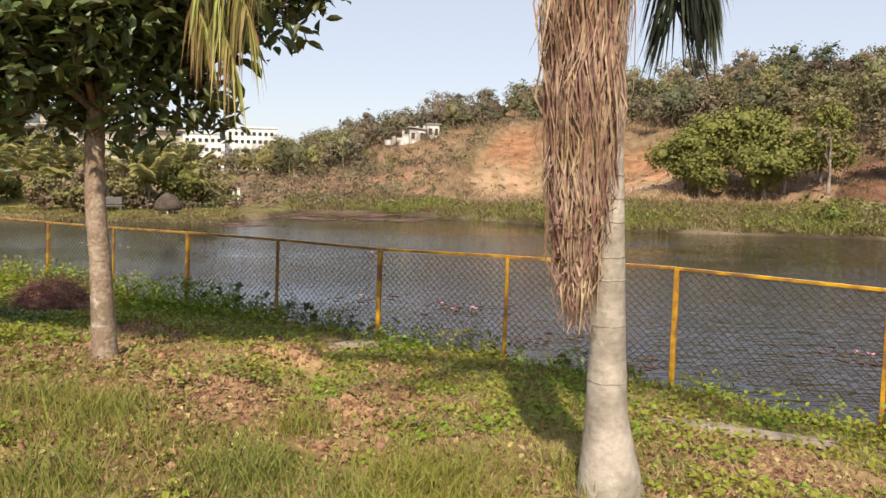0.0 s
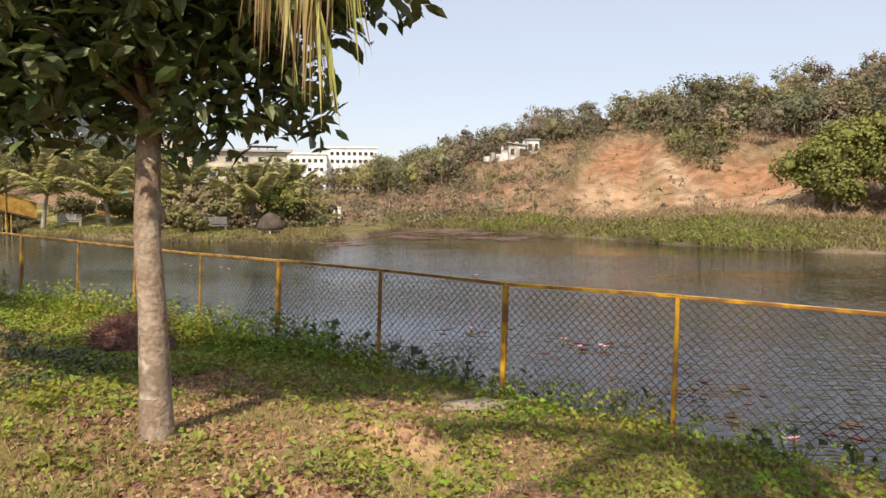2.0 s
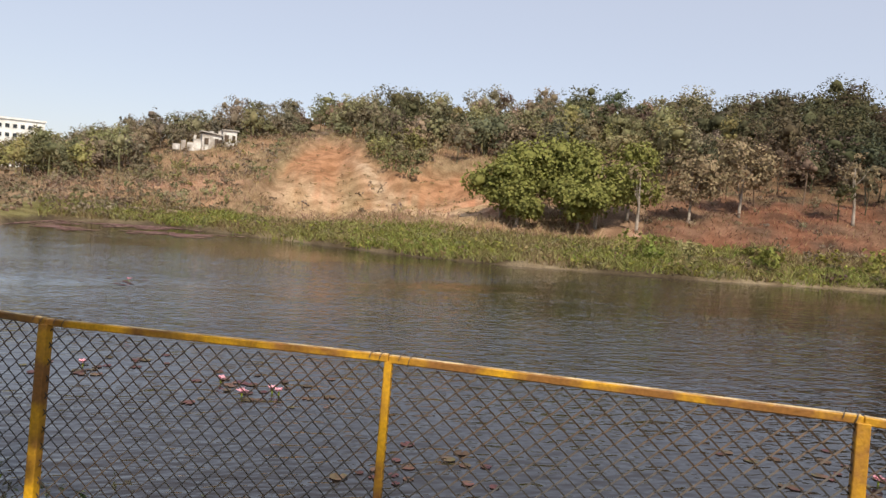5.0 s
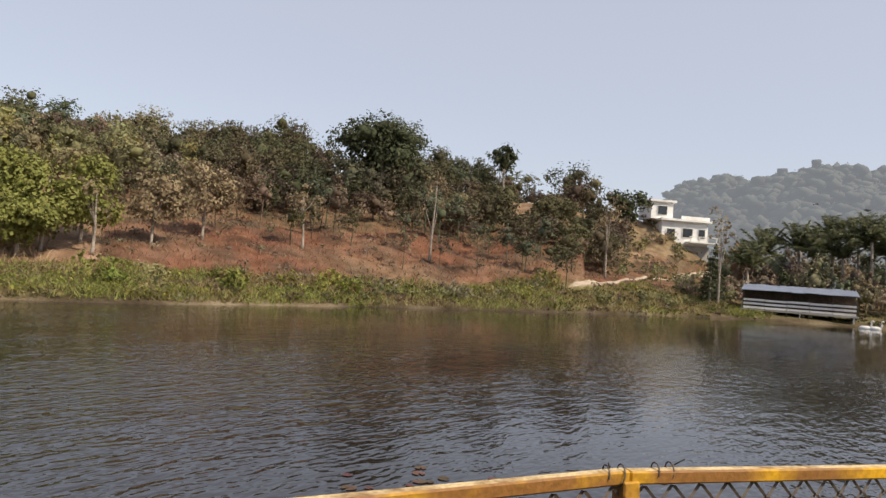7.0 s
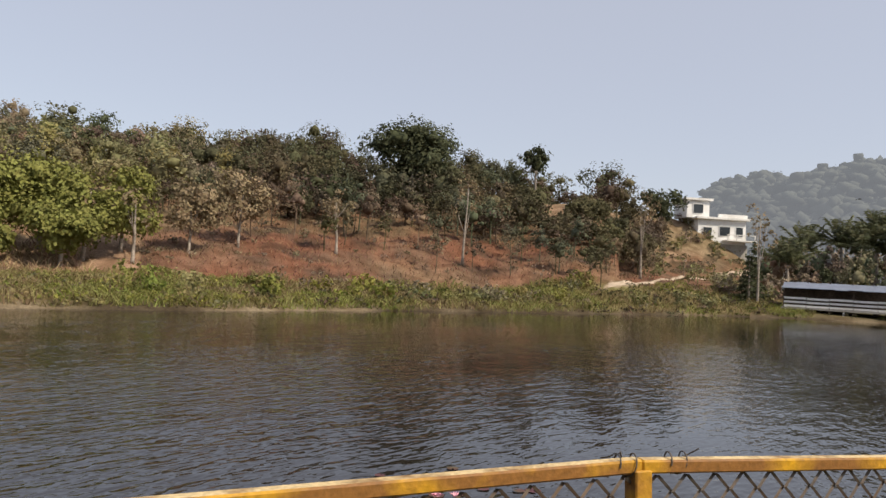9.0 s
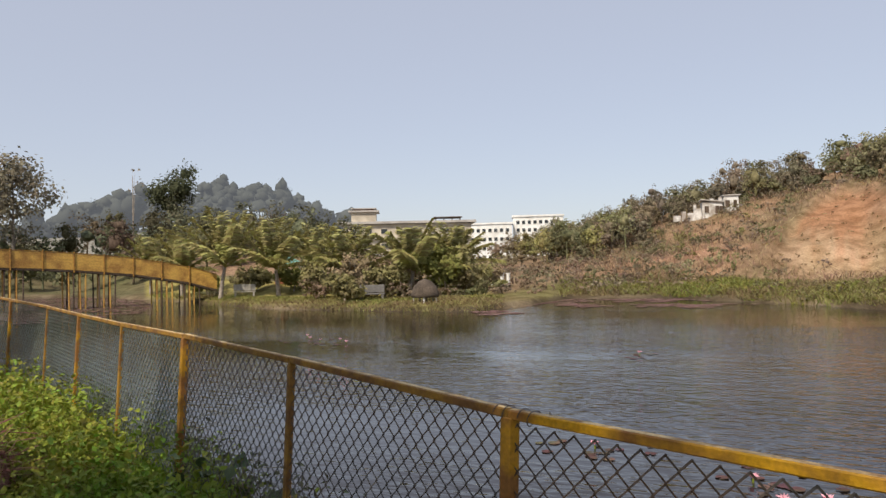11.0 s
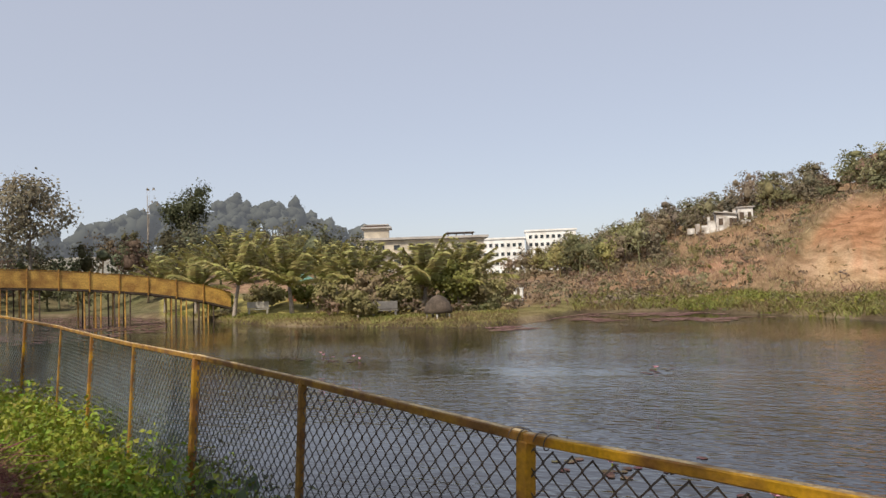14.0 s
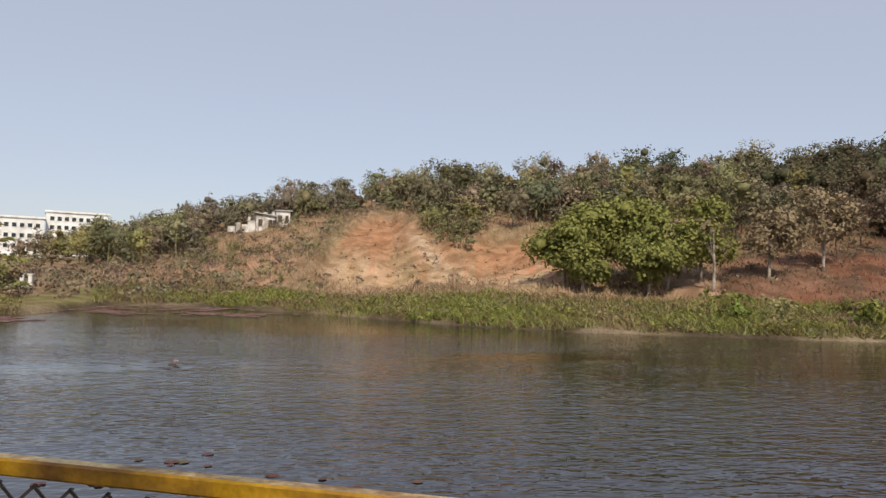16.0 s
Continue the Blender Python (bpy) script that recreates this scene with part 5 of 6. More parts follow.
def near_tree():
    x0, y0 = -3.06, 5.27
    base = (x0, y0, ground_height(x0, y0))
    t = thing("shade_tree", base, "young shade tree with white-banded trunk and glossy dark leaves", "tree")
    pts = [(0, 0, -0.2), (0.0, 0, 0.05), (0.0, 0.0, 0.45), (-0.02, 0.03, 0.9), (-0.08, 0.1, 1.35), (-0.12, 0.2, 1.75), (-0.10, 0.22, 2.2), (-0.1, 0.25, 3.0), (-0.1, 0.3, 3.9)]
    rad = [0.15, 0.115, 0.097, 0.09, 0.086, 0.084, 0.075, 0.055, 0.02]
    pieces = [tube(pts, rad, 14)]
    rnd = np.random.default_rng(3)
    for k in range(16):
        a = k * 2.4
        s = Vector(pts[6 if k < 8 else 7])
        e = s + Vector((math.cos(a) * rnd.uniform(0.8, 1.6), math.sin(a) * rnd.uniform(0.7, 1.3), rnd.uniform(0.3, 1.4)))
        pieces.append(tube([s, s.lerp(e, 0.5) + Vector((0, 0, 0.12)), e], [0.04, 0.025, 0.008], 6))
    v, f = joined(pieces)
    mesh_object("trunk", v, f, M_bark, t, smooth=True)
    bv, bf = tube([(0.0, 0.0, 0.30), (0.0, 0.0, 0.45), (-0.01, 0.015, 0.6), (-0.015, 0.02, 0.72)], [0.105, 0.1, 0.097, 0.094], 14, False)
    mesh_object("lime_band", bv, bf, M_lime, t, "flaking whitewash band", smooth=True)
    for ang, z in ((-1.2, 1.62), (0.4, 1.5), (-2.2, 1.2)):
        c = Vector(pts[5]) * (z / 1.75)
        k = Vector((c.x + 0.075 * math.cos(ang), c.y + 0.075 * math.sin(ang), z))
        a, b = tube([k - Vector((0, 0, 0.06)), k - Vector((0, 0, 0.02)), k + Vector((0, 0, 0.03)), k + Vector((0, 0, 0.06))], [0.005, 0.035, 0.03, 0.005], 8)
        mesh_object("trunk_knot", a, b, M_bark, t, smooth=True)
    lobes = [(-0.6, 0.1, 3.5, 1.7, 1.4, 1.15), (0.5, 0.3, 3.4, 1.3, 1.2, 1.0), (1.2, 0.3, 3.4, 0.8, 0.8, 0.75), (-1.6, 0.0, 3.1, 1.3, 1.1, 1.0), (-0.3, -0.3, 2.75, 1.0, 0.9, 0.5), (0.4, 0.2, 2.75, 0.55, 0.6, 0.4),
             (-1.4, 0.3, 2.65, 0.9, 0.8, 0.4), (-2.6, 0.2, 3.0, 0.9, 0.8, 0.8), (0.0, 0.3, 4.4, 1.6, 1.4, 0.9), (1.65, 0.35, 3.55, 0.5, 0.5, 0.4)]
    lobes += [(0.3, 0.35, 2.35, 0.95, 0.9, 0.42), (-0.9, 0.1, 2.45, 1.1, 1.0, 0.45), (0.75, 0.3, 2.95, 0.5, 0.6, 0.35), (-2.1, 0.1, 2.5, 1.0, 0.9, 0.5)]
    c, d = lobes_cloud(lobes, 1650, rnd, 0.3)
    # each spray carries a whorl of leaves that hang from it
    reps = 9
    cc = np.repeat(c, reps, 0) + rnd.normal(size=(len(c) * reps, 3)) * 0.09
    dd = rnd.normal(size=(len(c) * reps, 3))
    v, f = broad_leaves(cc, 0.185, rnd, 0.44, dd * 0.6 + np.repeat(d, reps, 0) * 0.3, 0.35)
    mesh_object("crown", v, f, M_leaf, t)


M_lime = material("flaking_limewash", (0.58, 0.51, 0.42), 0.9, vary=0.2, scale=5, fine=30, bump=0.4, second=(0.22, 0.16, 0.11), amount=0.7)
near_tree()


def near_palm():
    x0, y0 = 0.93, 2.92
    z0 = ground_height(x0, y0)
    t = thing("bottle_palm", (x0, y0, z0), "smooth grey ringed palm with a skirt of dead fronds", "palm tree")
    rnd = np.random.default_rng(9)
    pts, rad = [], []
    zs = np.linspace(-0.15, 4.2, 70)
    for z in zs:
        r = float(np.interp(z, [-0.15, 0.05, 0.25, 0.45, 0.9, 1.5, 2.4, 4.2], [0.23, 0.185, 0.15, 0.12, 0.095, 0.085, 0.07, 0.06]))
        r *= 1 + (0.008 if int(z / 0.13) % 2 else 0.0) + 0.005 * rnd.normal()
        pts.append((-0.05 * min(1, z / 0.5) + 0.012 * math.sin(2.2 * z), 0.01 * z, z))
        rad.append(r)
    v, f = tube(pts, rad, 18)
    mesh_object("trunk", v, f, M_palmbark, t, smooth=True)
    for z in (0.66, 0.95, 1.2, 1.36, 1.5, 1.66, 1.8):
        k = int(np.searchsorted(zs, z))
        c, r = Vector(pts[k]), max(rad[k - 1], rad[k], rad[min(k + 1, 69)])
        sides = 18
        rv = [(c.x + (r + o) * math.cos(6.2832 * j / sides), c.y + (r + o) * math.sin(6.2832 * j / sides), c.z + h + 0.0025 * math.sin(2 * j + 9 * z)) for o, h in ((-0.005, -0.006), (0.0009, -0.0025), (0.0009, 0.0025), (-0.005, 0.006)) for j in range(sides)]
        rf = [(i * sides + j, i * sides + (j + 1) % sides, (i + 1) * sides + (j + 1) % sides, (i + 1) * sides + j) for i in range(3) for j in range(sides)]
        mesh_object("ring_scar", rv, rf, M_ring, t, smooth=True)
    # dead skirt: shredded strips hanging in a tapering bundle beside the trunk
    n = 2600
    a = rnd.uniform(0, 2 * math.pi, n)
    top = rnd.uniform(1.25, 3.7, n)
    low = np.maximum(top - rnd.uniform(0.35, 1.0, n), 0.93 + 0.75 * rnd.random(n) ** 1.2)
    out = 0.35 + 0.65 * np.sqrt(rnd.random(n))
    reach = lambda z: np.interp(z, [0.75, 1.15, 1.7, 2.4, 3.6], [0.05, 0.105, 0.185, 0.225, 0.25])
    rows = []
    for f in (0, 0.33, 0.68, 1.0):
        z = top + (low - top) * f
        r = reach(z) * out + rnd.normal(size=n) * 0.018 * (1 + f)
        turn = a + rnd.normal(size=n) * 0.16
        rows.append(np.stack([-0.215 + r * np.cos(turn), 0.8 * r * np.sin(turn), z], 1))
    face = a + rnd.normal(size=n) * 0.8
    w = np.stack([-np.sin(face), np.cos(face), np.zeros(n)], 1) * rnd.uniform(0.0015, 0.0068, n)[:, None]
    v = np.stack([p + w * s * k for p, k in zip(rows, (0.8, 1.1, 0.9, 0.25)) for s in (-1, 1)], 1).reshape(-1, 3)
    k = np.arange(n)[:, None] * 8
    f = np.concatenate([k + q for b in (0, 2, 4) for q in ([b, b + 1, b + 3], [b, b + 3, b + 2])], 1).reshape(-1, 3)
    mesh_object("dead_frond_skirt", v, f, M_deadfrond, t, "brown shredded dry fronds hanging down")
    head = np.array((0.08, 0.04, 4.1))
    tips = (((-2.05, 0.78, 3.5), (-2.33, 0.8, 2.55), M_hangfrond), ((-2.15, 0.85, 3.5), (-2.52, 0.86, 2.75), M_hangfrond), ((-1.9, 0.75, 3.5), (-2.2, 0.74, 2.8), M_hangfrond),
            ((0.3, 0.25, 3.8), (0.36, 0.3, 2.75), M_darkfrond), ((0.4, 0.4, 3.8), (0.62, 0.5, 2.85), M_darkfrond),
            ((0.9, -0.9, 4.7), (1.9, -1.9, 3.9), M_palmleaf), ((-0.8, -1.0, 4.8), (-1.7, -2.0, 4.2), M_palmleaf), ((0.1, -1.2, 4.9), (0.2, -2.4, 4.1), M_palmleaf),
            ((-1.3, 1.0, 4.9), (-2.5, 1.9, 4.2), M_palmleaf), ((-1.3, 0.6, 4.8), (-2.5, 1.2, 4.0), M_palmleaf), ((-1.0, 1.2, 4.9), (-1.9, 2.4, 4.2), M_palmleaf))
    for j, (mid, tip, mat) in enumerate(tips):
        ctrl = 2 * np.array(mid) - 0.5 * (head + np.array(tip))
        rib = [tuple((1 - s) ** 2 * head + 2 * s * (1 - s) * ctrl + s * s * np.array(tip)) for s in np.linspace(0, 1, 12)]
        fv, ff = frond(rib, 0.48 if j < 3 else 0.55, 150 if j < 5 else 110, rnd, 1.5 if j < 3 else 0.9 if j < 5 else 0.3, 0.35, 0.036 if j < 5 else 0.06)
        tv, tf = tube(rib, [0.02 * (1 - 0.8 * s / 11) for s in range(12)], 5, False)
        v, f = merge([(fv, ff), (tv, [q for p in tf for q in ((p[0], p[1], p[2]), (p[0], p[2], p[3]))])])
        mesh_object("frond", v, f, mat, t, "yellow-green drooping frond" if j < 3 else "")


M_ring = material("dark_palm_scar", (0.37, 0.32, 0.265), 0.9, vary=0.3, scale=9, fine=40, bump=0.3)
M_darkfrond = material("dark_palm_leaf", (0.05, 0.065, 0.035), 0.55, vary=0.2, scale=2, fine=14, bump=0.0, rand=0.6, spec=0.3)
M_hangfrond = material("yellowing_palm_leaf", (0.30, 0.285, 0.085), 0.6, vary=0.2, scale=2, fine=14, bump=0.0, rand=0.8, second=(0.36, 0.26, 0.12), spec=0.3, through=0.15)
near_palm()


def left_palm():
    x0, y0 = -5.95, 6.2
    z0 = ground_height(x0, y0)
    t = thing("feather_palm", (x0, y0, z0), "palm with a dark arching feather frond", "palm tree")
    v, f = tube([(0, 0, -0.2), (0.02, 0, 1.2), (0.08, 0.05, 2.5)], [0.15, 0.11, 0.08], 12)
    mesh_object("trunk", v, f, M_palmbark, t, smooth=True)
    rnd = np.random.default_rng(12)
    head = (0.08, 0.05, 2.5)
    arching = [head, (0.6, 0.75, 2.86), (1.17, 1.43, 2.87), (1.25, 1.63, 2.84), (1.32, 1.80, 2.69), (1.37, 1.91, 2.44), (1.40, 1.97, 2.15)]
    ribs = [arching, arch(head, -1.6, 2.4, 1.2, 0.4), arch(head, 3.0, 2.4, 1.0, 0.5), arch(head, -2.6, 2.2, 1.2, 0.4), arch(head, 1.9, 1.9, 1.5, 0.1)]
    for j, rib in enumerate(ribs):
        fv, ff = frond(rib, 0.38 if j == 0 else 0.5, 340 if j == 0 else 200, rnd, 0.12, 0.4, 0.055 if j == 0 else 0.042, (0.74, -0.58, 0.35) if j == 0 else (0, 0, 1.0))
        tv, tf = tube(rib, [0.02 * (1 - 0.8 * s / len(rib)) for s in range(len(rib))], 5, False)
        v, f = merge([(fv, ff), (tv, [q for p in tf for q in ((p[0], p[1], p[2]), (p[0], p[2], p[3]))])])
        mesh_object("frond", v, f, M_darkfrond, t)


left_palm()


def ivy_tree():
    x0, y0 = -11.0, 9.55
    base = (x0, y0, ground_height(x0, y0))
    t = thing("ivy_covered_tree", base, "leaning tree with its trunk wrapped in ivy", "tree")
    rnd = np.random.default_rng(14)
    pieces = [tube([(0, 0, -0.2), (0.05, 0, 1.2), (0.12, 0, 1.8), (0.1, 0.1, 2.3)], [0.16, 0.13, 0.08, 0.02], 10)]
    for k in range(7):
        e = Vector((rnd.uniform(-1.6, 1.7), rnd.uniform(-0.6, 0.6), rnd.uniform(2.1, 2.6)))
        pieces.append(tube([(0.1, 0, 1.8), (e.x * 0.5, e.y * 0.5, 1.9 + (e.z - 1.8) * 0.4), e], [0.03, 0.015, 0.005], 6))
    v, f = joined(pieces)
    mesh_object("trunk", v, f, M_bark, t, smooth=True)
    c, d = lobes_cloud([(0, 0, 0.6, 0.62, 0.6, 0.75), (0.05, 0, 1.4, 0.6, 0.5, 0.7), (0.0, 0, 2.0, 0.75, 0.5, 0.5), (-0.7, -0.4, 0.5, 0.8, 0.6, 0.6), (0.2, 0.3, 1.1, 0.7, 0.5, 0.5), (-0.2, -0.2, 0.25, 0.95, 0.8, 0.35)], 6000, rnd, 0.3)
    v, f = leaf_cloud(c, 0.11, rnd, 0.8, 0.5, d, 0.5, 0.5)
    mesh_object("ivy", v, f, M_ivy, t, "glossy green ivy leaves")
    c, d = lobes_cloud([(-0.5, 0, 2.9, 1.2, 1.0, 0.8), (0.3, 0.5, 2.8, 0.9, 0.9, 0.6), (0.9, 1.0, 2.5, 0.6, 0.7, 0.4), (-0.6, -0.3, 3.4, 1.0, 0.9, 0.45), (0.5, 0.5, 3.35, 0.7, 0.6, 0.35), (0.6, 0.9, 2.1, 0.6, 0.6, 0.3), (-1.5, -0.6, 2.4, 1.1, 0.9, 1.0), (-0.2, 0.2, 2.3, 0.9, 0.7, 0.5), (1.1, 1.2, 2.9, 0.5, 0.5, 0.5)], 10000, rnd, 0.15)
    v, f = leaf_cloud(c, 0.12, rnd, 0.4, 0.6, d, 0.3)
    mesh_object("crown", v, f, M_crown, t, "olive and brownish leaves")


M_crown = material("olive_brown_leaf", (0.13, 0.14, 0.045), 0.5, vary=0.25, scale=1.2, fine=20, bump=0.0, rand=0.8, second=(0.17, 0.14, 0.06), amount=0.3, spec=0.3, through=0.15)
M_ivy = material("ivy_leaf", (0.12, 0.155, 0.035), 0.45, vary=0.2, scale=2, fine=20, bump=0.0, rand=0.8, spec=0.4, through=0.12)
ivy_tree()
M_olivepalm = material("olive_palm_leaflet", (0.22, 0.22, 0.07), 0.5, vary=0.2, scale=1.5, fine=14, bump=0.0, rand=0.6, second=(0.28, 0.22, 0.08), spec=0.35, through=0.2)
palm("young_palm", "young olive-green palm standing before the ivy", (-9.9, 8.75, ground_height(-9.9, 8.75)), 2.0, 0.06, 13, 1.5, 0.42, 131, mat=M_olivepalm, count=90, rise=0.8, wide=0.055)


# ---- brushwood pile, stones, mounds ----
def twig_pile():
    x0, y0 = -5.9, 9.5
    t = thing("brushwood_pile", (x0, y0, ground_height(x0, y0)), "heap of reddish brown dry twigs on the grass", "twig pile")
    rnd = np.random.default_rng(15)
    bm = bmesh.new()
    bmesh.ops.create_icosphere(bm, subdivisions=4, radius=1.0)
    for v in bm.verts:
        k = 1 + 0.18 * noise.noise(v.co * 2.5) + 0.07 * noise.noise(v.co * 9)
        v.co = Vector((v.co.x * 0.55 * k, v.co.y * 0.46 * k, max(-0.1, v.co.z * 0.44 * k)))
    part("core", bm, M_twig, t, smooth=True)
    arr = []
    for k in range(900):
        a, e = rnd.uniform(0, 6.28), math.acos(rnd.random())
        p = Vector((0.5 * math.sin(e) * math.cos(a), 0.47 * math.sin(e) * math.sin(a), 0.46 * math.cos(e)))
        d = Vector(rnd.normal(size=3)) * 0.14
        d.z *= 0.8
        v, f = tube([p - d, p + Vector((0, 0, 0.025)), p + d], [0.004, 0.004, 0.002], 3, False)
        arr.append((v, [q for g in f for q in ((g[0], g[1], g[2]), (g[0], g[2], g[3]))]))
    v, f = merge(arr)
    mesh_object("brushwood", v, f, M_brush, t)["kind"] = "stuff"


M_brush = material("dry_twig", (0.26, 0.135, 0.09), 0.9, vary=0.3, scale=6, fine=40, bump=0.0, rand=0.7, second=(0.20, 0.11, 0.08))
M_twig = material("red_brown_twig", (0.17, 0.08, 0.055), 0.95, vary=0.4, scale=6, fine=40, bump=0.9, rand=0.2, second=(0.26, 0.16, 0.12))
twig_pile()
M_stone = material("grey_stone", (0.34, 0.27, 0.21), 0.9, vary=0.2, scale=4, fine=25, bump=0.7)


def lump(name, label, category, at, size, mat, seed, sink=0.4):
    bm = bmesh.new()
    bmesh.ops.create_icosphere(bm, subdivisions=4, radius=1.0)
    for v in bm.verts:
        n = v.co.copy()
        k = 1 + 0.4 * noise.noise(n * 1.6 + Vector((seed, 0, 0))) + 0.2 * noise.noise(n * 5 + Vector((seed, 3, 0))) + 0.08 * noise.noise(n * 14)
        v.co = Vector((n.x * size[0] * k, n.y * size[1] * k, n.z * size[2] * k))
    me = bpy.data.meshes.new(name)
    bm.to_mesh(me)
    bm.free()
    me.polygons.foreach_set("use_smooth", [True] * len(me.polygons))
    me.materials.append(mat)
    ob = new(name, me)
    ob.matrix_basis = pose(at[0], at[1], ground_height(*at[:2]) + size[2] * (0.5 - sink), 0, 0, seed * 40)
    return tagged(ob, label, category)


lump("flat_stone", "long flat stone slab half buried by the fence", "stone", (2.5, 5.15), (0.8, 0.17, 0.05), M_stone, 4)
lump("flat_stone", "flat grey stone half buried by the water", "stone", (-1.2, 8.0), (0.4, 0.2, 0.05), M_stone, 5)


# ---- grass, weeds, litter ----
def ground_normal_free(n, x0, x1, y0, y1, rnd, rule):
    out = []
    for x, y in zip(rnd.uniform(x0, x1, n * 8).tolist(), rnd.uniform(y0, y1, n * 8).tolist()):
        if len(out) >= n:
            break
        d = bank_side(x, y)
        if d < -0.95 or not rule(x, y, d):
            continue
        out.append((x, y, ground_height(x, y)))
    return np.array(out)


def blades(pts, rnd, high, wide, spread=0.35):
    n = len(pts)
    h = high * rnd.uniform(0.5, 1.3, n)[:, None]
    lean = rnd.normal(size=(n, 3)) * spread * [1, 1, 0]
    a = rnd.uniform(0, 6.28, n)
    w = np.stack([np.cos(a), np.sin(a), np.zeros(n)], 1) * wide
    up = np.array((0, 0, 1.0))
    mid = pts + up * h * 0.6 + lean * h * 0.4
    tip = pts + up * h * 0.95 + lean * h * 1.1
    v = np.stack([pts - w, pts + w, mid + w * 0.7, mid - w * 0.7, tip], 1).reshape(-1, 3)
    k = np.arange(n)[:, None] * 5
    return v, np.concatenate([k + [0, 1, 2], k + [0, 2, 3], k + [3, 2, 4]], 1).reshape(-1, 3)


M_darkweed = material("dark_broad_leaf", (0.07, 0.105, 0.04), 0.45, vary=0.2, scale=2, fine=20, bump=0.0, rand=0.5, spec=0.4, through=0.1)


M_yellowweed = material("yellow_green_weed", (0.27, 0.27, 0.05), 0.6, vary=0.25, scale=1.5, fine=15, bump=0.0, rand=0.6, second=(0.18, 0.19, 0.05), spec=0.25, through=0.15)
M_reed = material("grey_green_weed", (0.12, 0.15, 0.08), 0.6, vary=0.2, scale=1.5, fine=15, bump=0.0, rand=0.5, second=(0.16, 0.15, 0.08), spec=0.25, through=0.15)
M_tuft = material("green_grass_tuft", (0.25, 0.25, 0.05), 0.65, vary=0.2, scale=1.0, fine=15, bump=0.0, rand=0.35, second=(0.19, 0.21, 0.05), spec=0.25, through=0.2)
M_clod = material("crumbled_earth", (0.36, 0.215, 0.125), 0.95, vary=0.3, scale=3, fine=30, bump=0.3, rand=0.22, second=(0.24, 0.14, 0.085))


def clods():
    """Crumbs of earth strewn over the bare ground."""
    rnd = np.random.default_rng(33)
    v0, f0 = BALLS[1]
    spots = np.concatenate([ground_normal_free(4200, -6, 2.5, 2.3, 8, rnd, lambda x, y, d: d > 0.8 and value(x, y, 1.6, 5) + 0.5 * value(x, y, 0.5, 1) < rnd.uniform(-0.35, 0.35))]
                           + [np.array([(x, y, ground_height(x, y)) for x, y in rnd.normal(size=(130, 2)) * math.sqrt(mw) * 0.75 + (mx, my)]) for mx, my, mw, mh in MOUNDS])
    arr = []
    for p in spots:
        s = 0.011 + 0.028 * rnd.random() ** 3
        arr.append((p + v0 * s * rnd.uniform(0.6, 1.3, 3) * (1 + 0.22 * rnd.normal(size=(len(v0), 1))), f0[::1]))
    v, f = merge(arr)
    tagged(mesh_object("earth_crumbs", v, f, M_clod), "crumbled reddish earth clods among the grass", "earth", kind="stuff")


